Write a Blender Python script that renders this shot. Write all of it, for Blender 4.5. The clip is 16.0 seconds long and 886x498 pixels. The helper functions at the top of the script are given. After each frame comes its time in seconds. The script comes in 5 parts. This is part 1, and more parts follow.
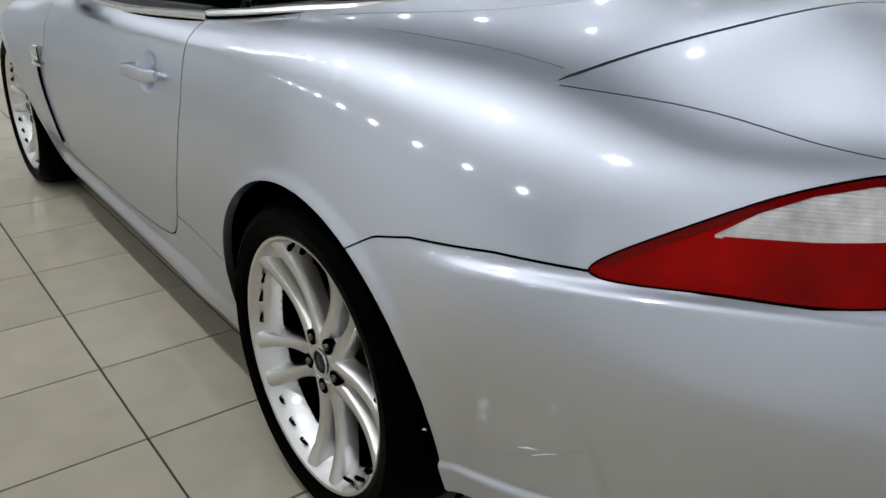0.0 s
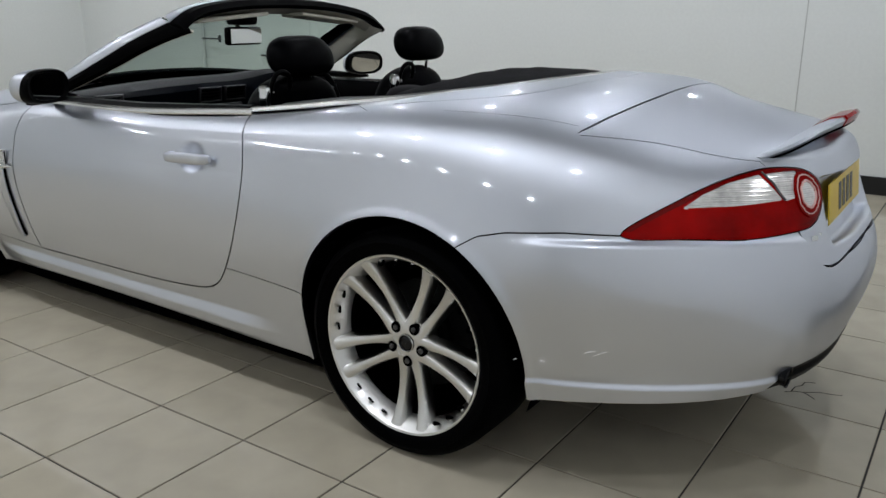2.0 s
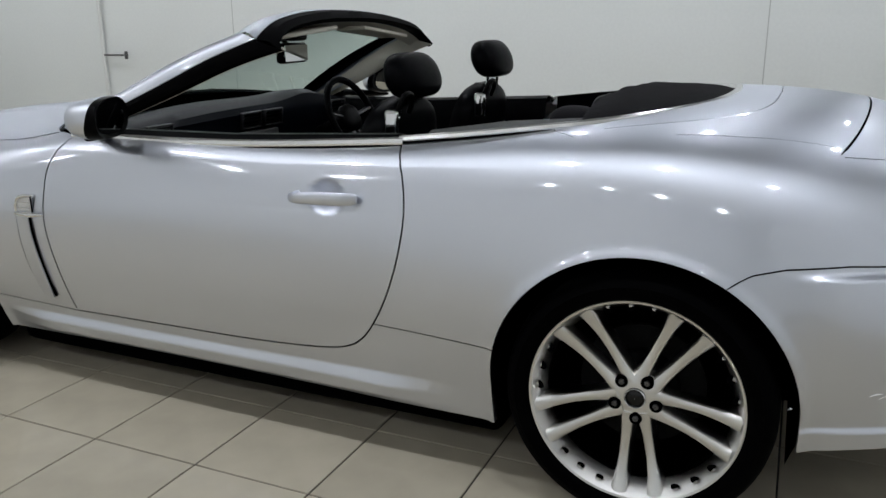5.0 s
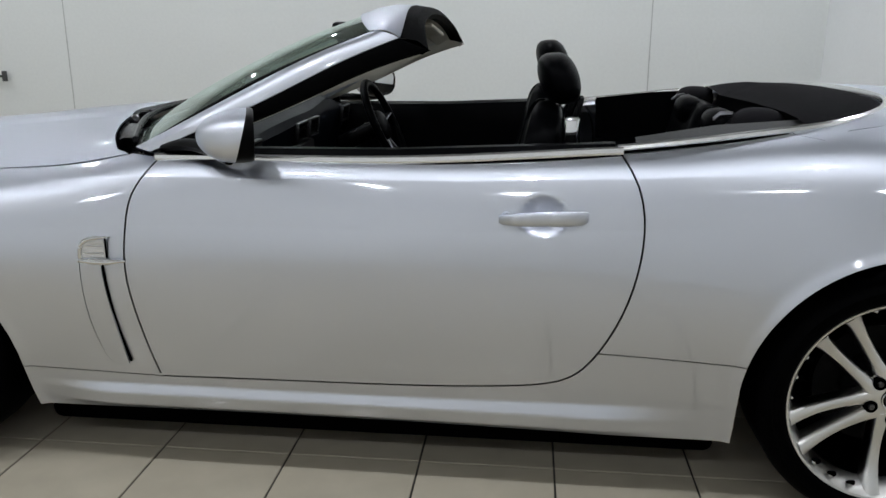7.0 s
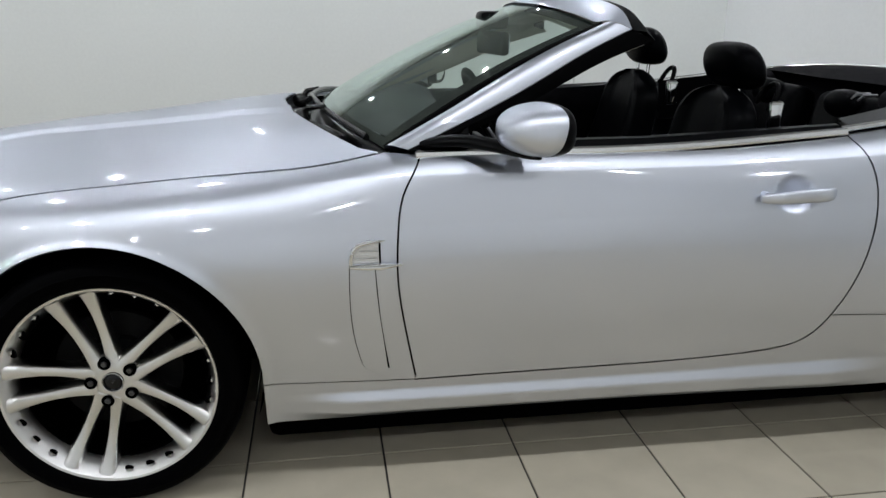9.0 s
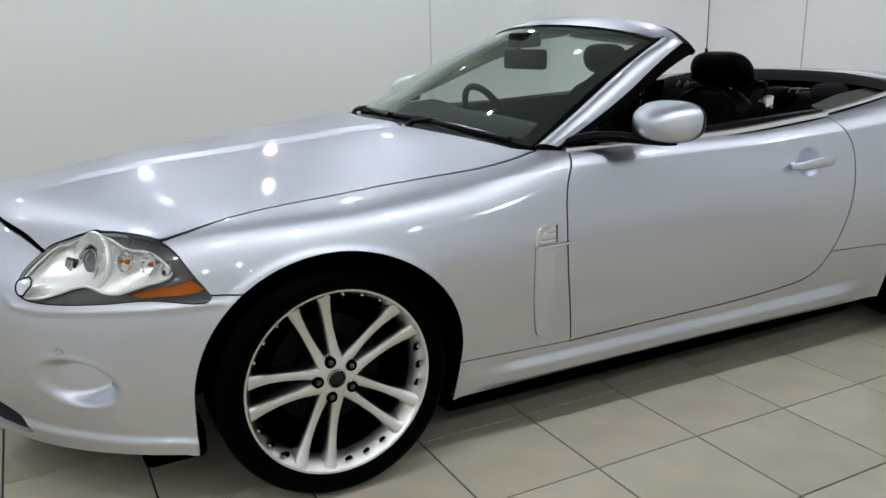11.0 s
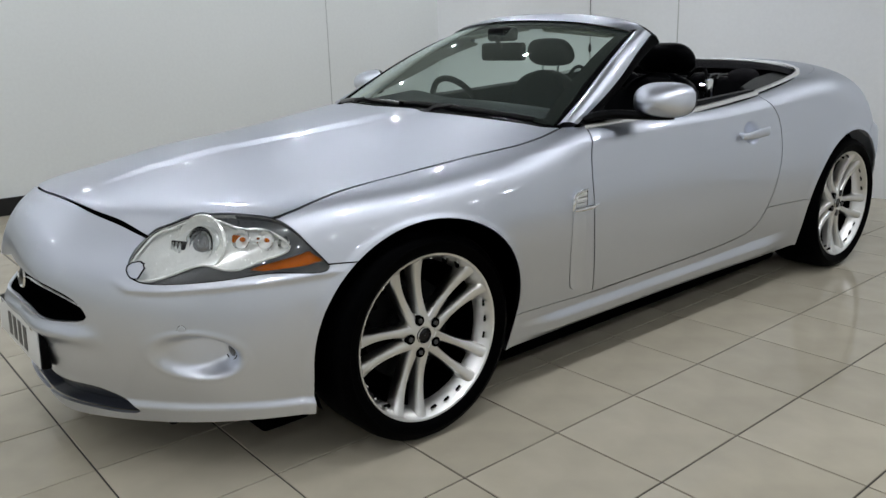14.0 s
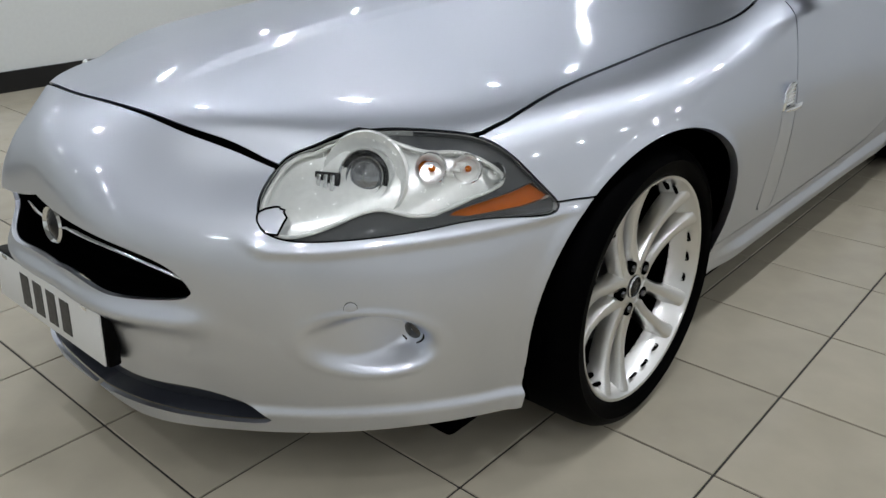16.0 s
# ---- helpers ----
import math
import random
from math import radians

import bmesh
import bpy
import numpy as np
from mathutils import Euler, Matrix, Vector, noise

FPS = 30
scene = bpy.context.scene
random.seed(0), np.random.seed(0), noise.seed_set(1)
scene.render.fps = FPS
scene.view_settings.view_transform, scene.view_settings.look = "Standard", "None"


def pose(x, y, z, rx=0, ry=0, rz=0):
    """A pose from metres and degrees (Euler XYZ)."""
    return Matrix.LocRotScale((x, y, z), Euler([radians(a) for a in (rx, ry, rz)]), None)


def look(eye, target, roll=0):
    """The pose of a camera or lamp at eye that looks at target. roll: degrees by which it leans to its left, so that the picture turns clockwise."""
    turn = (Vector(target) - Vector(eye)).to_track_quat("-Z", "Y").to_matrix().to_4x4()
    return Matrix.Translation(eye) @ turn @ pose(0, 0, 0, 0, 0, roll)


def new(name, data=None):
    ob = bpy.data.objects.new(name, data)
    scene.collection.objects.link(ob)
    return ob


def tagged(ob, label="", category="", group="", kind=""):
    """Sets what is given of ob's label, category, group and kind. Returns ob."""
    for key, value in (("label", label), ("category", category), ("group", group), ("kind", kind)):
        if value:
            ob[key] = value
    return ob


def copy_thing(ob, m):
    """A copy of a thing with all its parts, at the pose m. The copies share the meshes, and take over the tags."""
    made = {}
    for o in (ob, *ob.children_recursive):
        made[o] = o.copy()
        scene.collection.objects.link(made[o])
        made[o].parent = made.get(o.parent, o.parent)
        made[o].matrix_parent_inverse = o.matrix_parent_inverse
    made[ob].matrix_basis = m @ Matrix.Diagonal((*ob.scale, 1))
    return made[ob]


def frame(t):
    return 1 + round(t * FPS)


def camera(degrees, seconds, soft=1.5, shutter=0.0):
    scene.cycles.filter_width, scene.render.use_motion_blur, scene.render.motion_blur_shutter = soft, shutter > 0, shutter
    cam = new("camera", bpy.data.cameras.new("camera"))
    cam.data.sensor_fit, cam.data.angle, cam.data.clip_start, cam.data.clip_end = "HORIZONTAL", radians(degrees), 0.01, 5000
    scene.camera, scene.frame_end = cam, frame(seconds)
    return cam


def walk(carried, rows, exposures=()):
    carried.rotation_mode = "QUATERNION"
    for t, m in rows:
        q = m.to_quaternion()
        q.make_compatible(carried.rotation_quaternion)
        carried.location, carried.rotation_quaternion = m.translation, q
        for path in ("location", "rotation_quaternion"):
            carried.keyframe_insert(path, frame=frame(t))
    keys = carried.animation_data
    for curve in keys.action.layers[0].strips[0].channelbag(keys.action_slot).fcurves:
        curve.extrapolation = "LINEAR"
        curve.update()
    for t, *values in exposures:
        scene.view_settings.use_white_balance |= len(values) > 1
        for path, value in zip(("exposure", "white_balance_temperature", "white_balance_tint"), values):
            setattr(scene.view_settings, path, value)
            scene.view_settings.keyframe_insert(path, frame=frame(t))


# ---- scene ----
cam = camera(58.1, 16.0)
PATH = [
    (0, (-1.273, 1.542, 1.188), (0.188, 0.416, 0.415), 0.8),
    (0.5, (-1.206, 1.897, 1.206), (0.116, 0.534, 0.576), 0.2),
    (1, (-1.202, 2.237, 1.192), (-0.022, 0.711, 0.662), -0.1),
    (1.5, (-1.296, 2.468, 1.228), (-0.18, 0.904, 0.672), -0.3),
    (2, (-1.301, 2.582, 1.239), (-0.214, 0.997, 0.688), 0.2),
    (2.5, (-1.272, 2.628, 1.263), (-0.206, 1.032, 0.703), 0.3),
    (3, (-1.25, 2.649, 1.272), (-0.196, 1.044, 0.713), 0.3),
    (3.5, (-1.153, 2.646, 1.251), (-0.11, 1.027, 0.71), 0.1),
    (4, (-0.88, 2.677, 1.255), (0.092, 1.013, 0.721), -0.2),
    (4.5, (-0.626, 2.715, 1.235), (0.28, 1.007, 0.722), -0.3),
    (4.7, (-0.498, 2.74, 1.242), (0.359, 1.009, 0.726), -0.3),
    (6.8, (0.804, 2.845, 1.255), (1.077, 0.939, 0.715), -0.1),
    (7, (0.946, 2.843, 1.247), (1.149, 0.924, 0.718), 0.1),
    (7.5, (1.209, 2.807, 1.284), (1.321, 0.883, 0.706), -0.5),
    (8, (1.518, 2.818, 1.294), (1.522, 0.918, 0.710), -0.7),
    (8.5, (1.832, 2.839, 1.290), (1.707, 0.920, 0.700), -0.5),
    (9, (2.187, 2.847, 1.281), (1.897, 0.955, 0.705), 0.2),
    (9.5, (2.536, 2.822, 1.275), (2.065, 0.951, 0.702), 0.9),
    (10, (2.850, 2.832, 1.260), (2.238, 0.986, 0.713), 0.5),
    (12.3, (4.022, 2.764, 1.3), (2.822, 1.258, 0.76), -1.2),
    (12.5, (4.084, 2.751, 1.3), (2.855, 1.269, 0.758), -0.95),
    (13, (4.156, 2.787, 1.287), (2.916, 1.31, 0.756), -1.2),
    (13.5, (4.187, 2.775, 1.295), (2.951, 1.295, 0.756), -1.25),
    (14, (4.201, 2.698, 1.265), (2.971, 1.211, 0.739), -1.7),
    (14.5, (4.222, 2.504, 1.261), (2.972, 1.044, 0.706), -1.65),
    (15, (4.229, 2.262, 1.274), (2.968, 0.844, 0.64), -1.4),
    (15.5, (4.278, 1.945, 1.236), (2.958, 0.62, 0.527), -0.7),
    (16, (4.299, 1.612, 1.181), (2.928, 0.401, 0.371), -0.3),
]
walk(cam, [(t, look(eye, target, roll)) for t, eye, target, roll in PATH], [(0, .03), (.5, -.05), (1, 0), (4.5, 0), (7, .0), (8.5, .12), (10.2, .16), (12.3, 0), (16, -.03)])
# ---- body surface: seven long curves round the left half, rear centre to front centre ----
CURVES = {
    "A": [(-1.01, 0, .31), (-.95, .40, .30), (-.77, .64, .285), (-.40, .83, .265), (0, .87, .21), (.45, .845, .185),
          (1.2, .81, .18), (2.0, .80, .175), (2.75, .82, .18), (3.15, .78, .198), (3.49, .48, .182), (3.65, 0, .172)],
    "B": [(-1.05, 0, .42), (-.99, .41, .41), (-.80, .635, .40), (-.40, .86, .38), (0, .92, .38), (.45, .885, .36),
          (1.2, .87, .34), (2.0, .86, .32), (2.75, .875, .40), (3.22, .775, .36), (3.54, .48, .32), (3.68, 0, .32)],
    "C": [(-1.065, 0, .58), (-1.0, .40, .57), (-.80, .645, .57), (-.40, .875, .57), (0, .94, .60), (.45, .905, .58),
          (1.2, .895, .57), (2.0, .90, .58), (2.75, .915, .62), (3.25, .755, .52), (3.57, .46, .50), (3.70, 0, .50)],
    "D": [(-1.0, 0, .73), (-.945, .40, .735), (-.75, .61, .735), (-.40, .838, .75), (0, .908, .78), (.45, .882, .77),
          (1.2, .885, .73), (2.0, .893, .71), (2.75, .89, .75), (3.22, .735, .655), (3.53, .455, .637), (3.706, 0, .648)],
    "E": [(-.985, 0, .85), (-.90, .375, .85), (-.70, .55, .865), (-.40, .752, .903), (0, .858, .922), (.45, .845, .890),
          (1.2, .842, .86), (2.0, .858, .832), (2.70, .825, .832), (3.17, .69, .765), (3.43, .44, .724), (3.675, 0, .765)],
    "F": [(-.965, 0, .905), (-.855, .37, .90), (-.64, .42, .94), (-.40, .50, 1.015), (0, .665, 1.024), (.45, .73, .978),
          (1.2, .768, .926), (2.02, .762, .920), (2.70, .52, .892), (3.19, .44, .829), (3.485, .295, .805), (3.607, 0, .814)],
    "G": [(-.945, 0, .925), (-.80, 0, .965), (-.60, 0, 1.02), (-.40, 0, 1.055), (0, 0, 1.055), (.45, 0, 1.03),
          (1.2, 0, 1.0), (2.30, 0, .985), (2.85, 0, .935), (3.25, 0, .882), (3.47, 0, .845), (3.565, 0, .826)],
}
ORDER = "ABCDEFG"


def spline(knots, values, at):
    """Natural cubic spline through values at knots."""
    knots, values, at = np.asarray(knots, float), np.asarray(values, float), np.asarray(at, float)
    n = len(knots)
    h = np.diff(knots)
    m = np.eye(n)
    r = np.zeros((n, values.shape[1]))
    for i in range(1, n - 1):
        m[i, i - 1:i + 2] = h[i - 1], 2 * (h[i - 1] + h[i]), h[i]
        r[i] = 6 * ((values[i + 1] - values[i]) / h[i] - (values[i] - values[i - 1]) / h[i - 1])
    k = np.linalg.solve(m, r)
    i = np.clip(np.searchsorted(knots, at) - 1, 0, n - 2)
    a, b, w = (at - knots[i])[:, None], (knots[i + 1] - at)[:, None], h[i][:, None]
    return (k[i] * b ** 3 + k[i + 1] * a ** 3) / (6 * w) + (values[i] / w - k[i] * w / 6) * b + (values[i + 1] / w - k[i + 1] * w / 6) * a


MID = np.array([(-1.065, 0, .58), (-1.0, .41, .57), (-.80, .68, .57), (-.40, .89, .57), (0, .94, .60), (.45, .905, .58), (1.2, .895, .57), (2.0, .90, .58), (2.75, .915, .62), (3.25, .755, .52), (3.57, .46, .50), (3.70, 0, .50)])
KNOTS = np.concatenate([[0], np.cumsum(np.linalg.norm(np.diff(MID, axis=0), axis=1))])
LENGTH = KNOTS[-1]


def body_grid(nu, nv):
    """Points [nu, nv, 3] of the smooth left half of the body; s runs from the rear to the nose, v from the sill to the middle."""
    s = np.linspace(0, LENGTH, nu)
    flip = np.array((1, -1, 1))
    knots = np.concatenate([[-KNOTS[1]], KNOTS, [2 * LENGTH - KNOTS[-2]]])
    lines = []
    for c in ORDER:
        p = np.array(CURVES[c], float)
        lines.append(spline(knots, np.concatenate([p[1:2] * flip, p, p[-2:-1] * flip]), s))
    lines = np.array(lines)
    out = np.zeros((nu, nv, 3))
    v = np.linspace(0, 6, nv)
    for i in range(nu):
        p = np.concatenate([lines[:, i], lines[-2:-1, i] * flip])
        d = np.concatenate([[0], np.cumsum(np.sqrt(np.linalg.norm(np.diff(p, axis=0), axis=1)) + 1e-3)])
        out[i] = spline(d, p, np.interp(v, np.arange(8), d))
    out[:, :, 1] = np.maximum(out[:, :, 1], 0)
    out[:, -1, 1] = 0
    out[0, :, 1] = 0
    out[-1, :, 1] = 0
    return s, out

# ---- world and light ----
world = bpy.data.worlds.new("world")
scene.world = world
world.use_nodes = True
world.node_tree.nodes["Background"].inputs[0].default_value = (.9, .95, 1, 1)
world.node_tree.nodes["Background"].inputs[1].default_value = .02

CEILING, BACK, FRONT, SIDE = 2.75, -4.05, 9.3, 5.6
LAMP_WATTS = 6.25
LAMP_SIZE, LAMP_TINT, LAMP_SPREAD = .045, (.925, .965, 1.04), 168
LAMP_ROWS = (-3.2, -.9, 1.5, 4.0)
LAMP_COLUMNS = (-1.25, -.1, .95, 2.0, 3.0, 4.05, 5.1, 6.2, 7.4, 8.5)
# start and height of an unseen white panel added to brighten the car's flank
BOUNCE_FROM, BOUNCE_HEIGHT = .6, 2.70


# ---- materials ----
def material(name, colour, rough=.5, metal=0.0, coat=0.0, vary=.06, scale=6.0, fine=60.0, bump=0.0, spec=.5, coat_rough=.03, coat_ior=1.6):
    """A surface with tone that varies at two scales and a fine relief."""
    m = bpy.data.materials.new(name)
    m.use_nodes = True
    n, l = m.node_tree.nodes, m.node_tree.links
    b = n["Principled BSDF"]
    b.inputs["Metallic"].default_value = metal
    b.inputs["Coat Weight"].default_value = coat
    b.inputs["Coat Roughness"].default_value = coat_rough
    b.inputs["Coat IOR"].default_value = coat_ior
    b.inputs["Specular IOR Level"].default_value = spec
    where = n.new("ShaderNodeTexCoord")
    big, small = n.new("ShaderNodeTexNoise"), n.new("ShaderNodeTexNoise")
    for t, s in ((big, scale), (small, fine)):
        t.inputs["Scale"].default_value = s
        t.inputs["Detail"].default_value = 4
        l.new(where.outputs["Object"], t.inputs["Vector"])
    mixed = n.new("ShaderNodeMath")
    mixed.operation = "ADD"
    l.new(big.outputs["Fac"], mixed.inputs[0])
    l.new(small.outputs["Fac"], mixed.inputs[1])
    tone = n.new("ShaderNodeMapRange")
    tone.inputs[1].default_value, tone.inputs[2].default_value = .6, 1.4
    tone.inputs[3].default_value, tone.inputs[4].default_value = 1 - vary, 1 + vary
    l.new(mixed.outputs[0], tone.inputs[0])
    col = n.new("ShaderNodeVectorMath")
    col.operation = "SCALE"
    col.inputs[0].default_value = colour
    l.new(tone.outputs[0], col.inputs["Scale"])
    l.new(col.outputs[0], b.inputs["Base Color"])
    ro = n.new("ShaderNodeMapRange")
    ro.inputs[1].default_value, ro.inputs[2].default_value = .3, .7
    ro.inputs[3].default_value, ro.inputs[4].default_value = rough * .85, min(1, rough * 1.15)
    l.new(small.outputs["Fac"], ro.inputs[0])
    l.new(ro.outputs[0], b.inputs["Roughness"])
    if bump:
        bu = n.new("ShaderNodeBump")
        bu.inputs["Strength"].default_value = bump
        bu.inputs["Distance"].default_value = .002
        l.new(small.outputs["Fac"], bu.inputs["Height"])
        l.new(bu.outputs[0], b.inputs["Normal"])
    return m


def metallic_paint(name, flake, flake_rough, lacquer, lacquer_rough, share):
    """Metallic car paint: a broad glow from the flakes under a clear, sharply reflecting lacquer."""
    m = bpy.data.materials.new(name)
    m.use_nodes = True
    n, l = m.node_tree.nodes, m.node_tree.links
    n.remove(n["Principled BSDF"])
    where = n.new("ShaderNodeTexCoord")
    big, grain = n.new("ShaderNodeTexNoise"), n.new("ShaderNodeTexNoise")
    for t, s in ((big, 2.5), (grain, 900.0)):
        t.inputs["Scale"].default_value = s
        l.new(where.outputs["Object"], t.inputs["Vector"])
    tone, rough = n.new("ShaderNodeMapRange"), n.new("ShaderNodeMapRange")
    tone.inputs[1].default_value, tone.inputs[2].default_value, tone.inputs[3].default_value, tone.inputs[4].default_value = .3, .7, .985, 1.015
    rough.inputs[1].default_value, rough.inputs[2].default_value, rough.inputs[3].default_value, rough.inputs[4].default_value = .35, .65, lacquer_rough * .8, lacquer_rough * 1.2
    l.new(grain.outputs["Fac"], tone.inputs[0])
    l.new(big.outputs["Fac"], rough.inputs[0])
    col = n.new("ShaderNodeVectorMath")
    col.operation = "SCALE"
    col.inputs[0].default_value = flake
    l.new(tone.outputs[0], col.inputs["Scale"])
    glow, shine, mix = n.new("ShaderNodeBsdfAnisotropic"), n.new("ShaderNodeBsdfAnisotropic"), n.new("ShaderNodeMixShader")
    glow.distribution, shine.distribution = "BECKMANN", "GGX"
    l.new(col.outputs[0], glow.inputs["Color"])
    glow.inputs["Roughness"].default_value = flake_rough
    shine.inputs["Color"].default_value = (*lacquer, 1)
    l.new(rough.outputs[0], shine.inputs["Roughness"])
    mix.inputs[0].default_value = share
    l.new(glow.outputs[0], mix.inputs[1])
    l.new(shine.outputs[0], mix.inputs[2])
    l.new(mix.outputs[0], n["Material Output"].inputs[0])
    return m


def clear(name, tint, gloss_ior=1.45, haze=.0):
    """Thin clear glass or plastic: tinted see-through with a Fresnel gloss."""
    m = bpy.data.materials.new(name)
    m.use_nodes = True
    n, l = m.node_tree.nodes, m.node_tree.links
    n.remove(n["Principled BSDF"])
    t, g, f, mix = n.new("ShaderNodeBsdfTransparent"), n.new("ShaderNodeBsdfGlossy"), n.new("ShaderNodeLayerWeight"), n.new("ShaderNodeMixShader")
    power, gain = n.new("ShaderNodeMath"), n.new("ShaderNodeMapRange")
    t.inputs[0].default_value = (*tint, 1)
    g.inputs["Roughness"].default_value = .02
    f.inputs[0].default_value = .5
    power.operation = "POWER"
    power.inputs[1].default_value = 2.7
    least = ((gloss_ior - 1) / (gloss_ior + 1)) ** 2 * 1.1
    gain.inputs[3].default_value, gain.inputs[4].default_value = least, 1.0
    l.new(f.outputs["Facing"], power.inputs[0])
    l.new(power.outputs[0], gain.inputs[0])
    l.new(gain.outputs[0], mix.inputs[0])
    l.new(t.outputs[0], mix.inputs[1])
    l.new(g.outputs[0], mix.inputs[2])
    # pale green film: dust together with milky reflections, put into the colour
    if haze:
        film, veil = n.new("ShaderNodeBsdfDiffuse"), n.new("ShaderNodeMixShader")
        film.inputs[0].default_value = (.62, .78, .69, 1)
        g.inputs[0].default_value = (.90, 1.0, .95, 1)
        veil.inputs[0].default_value = haze
        l.new(mix.outputs[0], veil.inputs[1])
        l.new(film.outputs[0], veil.inputs[2])
        mix = veil
    l.new(mix.outputs[0], n["Material Output"].inputs[0])
    return m


def glowing(name, colour, strength):
    m = bpy.data.materials.new(name)
    m.use_nodes = True
    b = m.node_tree.nodes["Principled BSDF"]
    b.inputs["Emission Color"].default_value = (*colour, 1)
    b.inputs["Emission Strength"].default_value = strength
    return m


def tile_material():
    m = material("glazed_tile", (.455, .412, .323), .07, vary=.11, scale=1.4, fine=7, bump=.02, spec=.20)
    n, l = m.node_tree.nodes, m.node_tree.links
    b = n["Principled BSDF"]
    info, rnd, mul = n.new("ShaderNodeObjectInfo"), n.new("ShaderNodeMapRange"), n.new("ShaderNodeVectorMath")
    rnd.inputs[3].default_value, rnd.inputs[4].default_value = .93, 1.06
    l.new(info.outputs["Random"], rnd.inputs[0])
    mul.operation = "SCALE"
    old = b.inputs["Base Color"].links[0].from_socket
    l.new(old, mul.inputs[0])
    l.new(rnd.outputs[0], mul.inputs["Scale"])
    l.new(mul.outputs[0], b.inputs["Base Color"])
    return m


def lens_material():
    """Clear lamp plastic moulded into fine upright ribs over a silvered back."""
    m = material("ribbed_clear_lens", (.80, .78, .76), .13, metal=.35, coat=1.0, vary=.40, scale=14, fine=30)
    n, l = m.node_tree.nodes, m.node_tree.links
    b = n["Principled BSDF"]
    where, bu = n.new("ShaderNodeTexCoord"), n.new("ShaderNodeBump")
    waves = []
    for axis, scale in (("Z", 30.0), ("Z", 61.0)):
        w = n.new("ShaderNodeTexWave")
        w.bands_direction = axis
        w.inputs["Scale"].default_value = scale
        l.new(where.outputs["Object"], w.inputs["Vector"])
        waves.append(w)
    both = n.new("ShaderNodeMath")
    both.operation = "ADD"
    l.new(waves[0].outputs["Fac"], both.inputs[0])
    l.new(waves[1].outputs["Fac"], both.inputs[1])
    bu.inputs["Strength"].default_value = .45
    bu.inputs["Distance"].default_value = .004
    l.new(both.outputs[0], bu.inputs["Height"])
    l.new(bu.outputs[0], b.inputs["Normal"])
    return m


PAINT = metallic_paint("silver_paint", (.64, .67, .745), .46, (.88, .90, .94), .06, .22)
# for gaps, seals, hollows and undersides; the shade there is put into this black
SEAM_SHADE = material("seam_shade_black", (.0008, .0008, .0009), .95, vary=.1, spec=.0)
RUBBER = material("black_rubber", (.0012, .0012, .0014), .6, spec=.02, vary=.12, scale=20, fine=200, bump=.1)
TYRE = material("tyre_rubber", (.0009, .0009, .0011), .45, vary=.1, scale=30, fine=300, bump=.08, spec=.012)
TRIM = material("black_trim_plastic", (.0013, .0013, .0015), .36, vary=.1, fine=300, bump=.1, spec=.05)
LEATHER = material("black_leather", (.0011, .0012, .0016), .34, vary=.12, scale=12, fine=260, bump=.2, spec=.022)
DASH = material("dashboard_leather", (.0030, .0044, .0078), .42, vary=.12, scale=12, fine=260, bump=.2, spec=.10)
CLOTH = material("black_hood_cloth", (.0050, .0047, .0058), .9, vary=.15, scale=15, fine=500, bump=.4, spec=.08)
CREAM = material("cream_lining", (.74, .70, .60), .8, vary=.05, fine=300, bump=.2)
CHROME = material("chrome", (.82, .83, .84), .06, metal=1, vary=.02)
ALLOY = metallic_paint("silver_alloy", (.74, .735, .72), .42, (.92, .92, .92), .12, .20)
STRIP = material("satin_chrome_strip", (.90, .90, .90), .20, metal=1, vary=.02, fine=40)
STEEL = material("dark_steel", (.12, .12, .125), .35, metal=1, vary=.1, fine=90)
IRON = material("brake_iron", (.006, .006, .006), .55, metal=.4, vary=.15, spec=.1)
REPEATER = material("repeater_lens", (.78, .78, .77), .12, metal=.35, coat=1, vary=.10, scale=40, fine=300)
RIVET = material("dark_rivet", (.035, .035, .037), .25, metal=1, vary=.1)
COWL = material("black_cowl_plastic", (.004, .004, .0045), .24, vary=.1, fine=200, bump=.05, spec=.35)
GREYTRIM = material("grey_side_trim", (.022, .023, .022), .5, vary=.1, fine=200, bump=.1, spec=.2)
GREYCLOTH = material("dark_grey_cloth", (.010, .0095, .011), .85, vary=.15, fine=400, bump=.3, spec=.1)
INTAKE_PLASTIC = material("satin_intake_plastic", (.030, .033, .042), .33, vary=.1, fine=200, bump=.05, spec=.5)
SCUFF = material("bare_scuff", (.86, .86, .87), .35, vary=.05)
RED = material("red_lens", (.27, .0012, .0010), .10, coat=.03, spec=.06, vary=.45, scale=7, fine=11, bump=.0)
DEEPRED = material("deep_red_lens", (.15, .0004, .0003), .12, coat=.1, spec=.08, vary=.08, scale=12, fine=200)
WHITELENS = lens_material()
PINKLENS = material("pale_pink_lens", (.72, .42, .40), .15, coat=.3, vary=.1)
AMBER = material("amber_lens", (.50, .115, .004), .22, coat=.0, spec=.12, vary=.14, scale=30)
LAMPGREY = material("lamp_bezel_grey", (.055, .058, .063), .3, coat=.5, vary=.05)
REFLECTOR = material("bright_reflector", (.93, .94, .91), .24, metal=.38, vary=.10, scale=24, fine=90, bump=.03)
GLASS = clear("windscreen_glass", (.72, .84, .78), 1.5, .018)
LENS = clear("clear_lens", (.97, .98, .98))
MIRROR = material("mirror_glass", (.85, .86, .86), .015, metal=1, vary=.0)
PLATEWHITE = material("white_plate", (.72, .72, .70), .35, vary=.02)
PLATEYELLOW = material("yellow_plate", (.72, .50, .03), .35, vary=.03)
INK = material("plate_ink", (.015, .015, .016), .4)
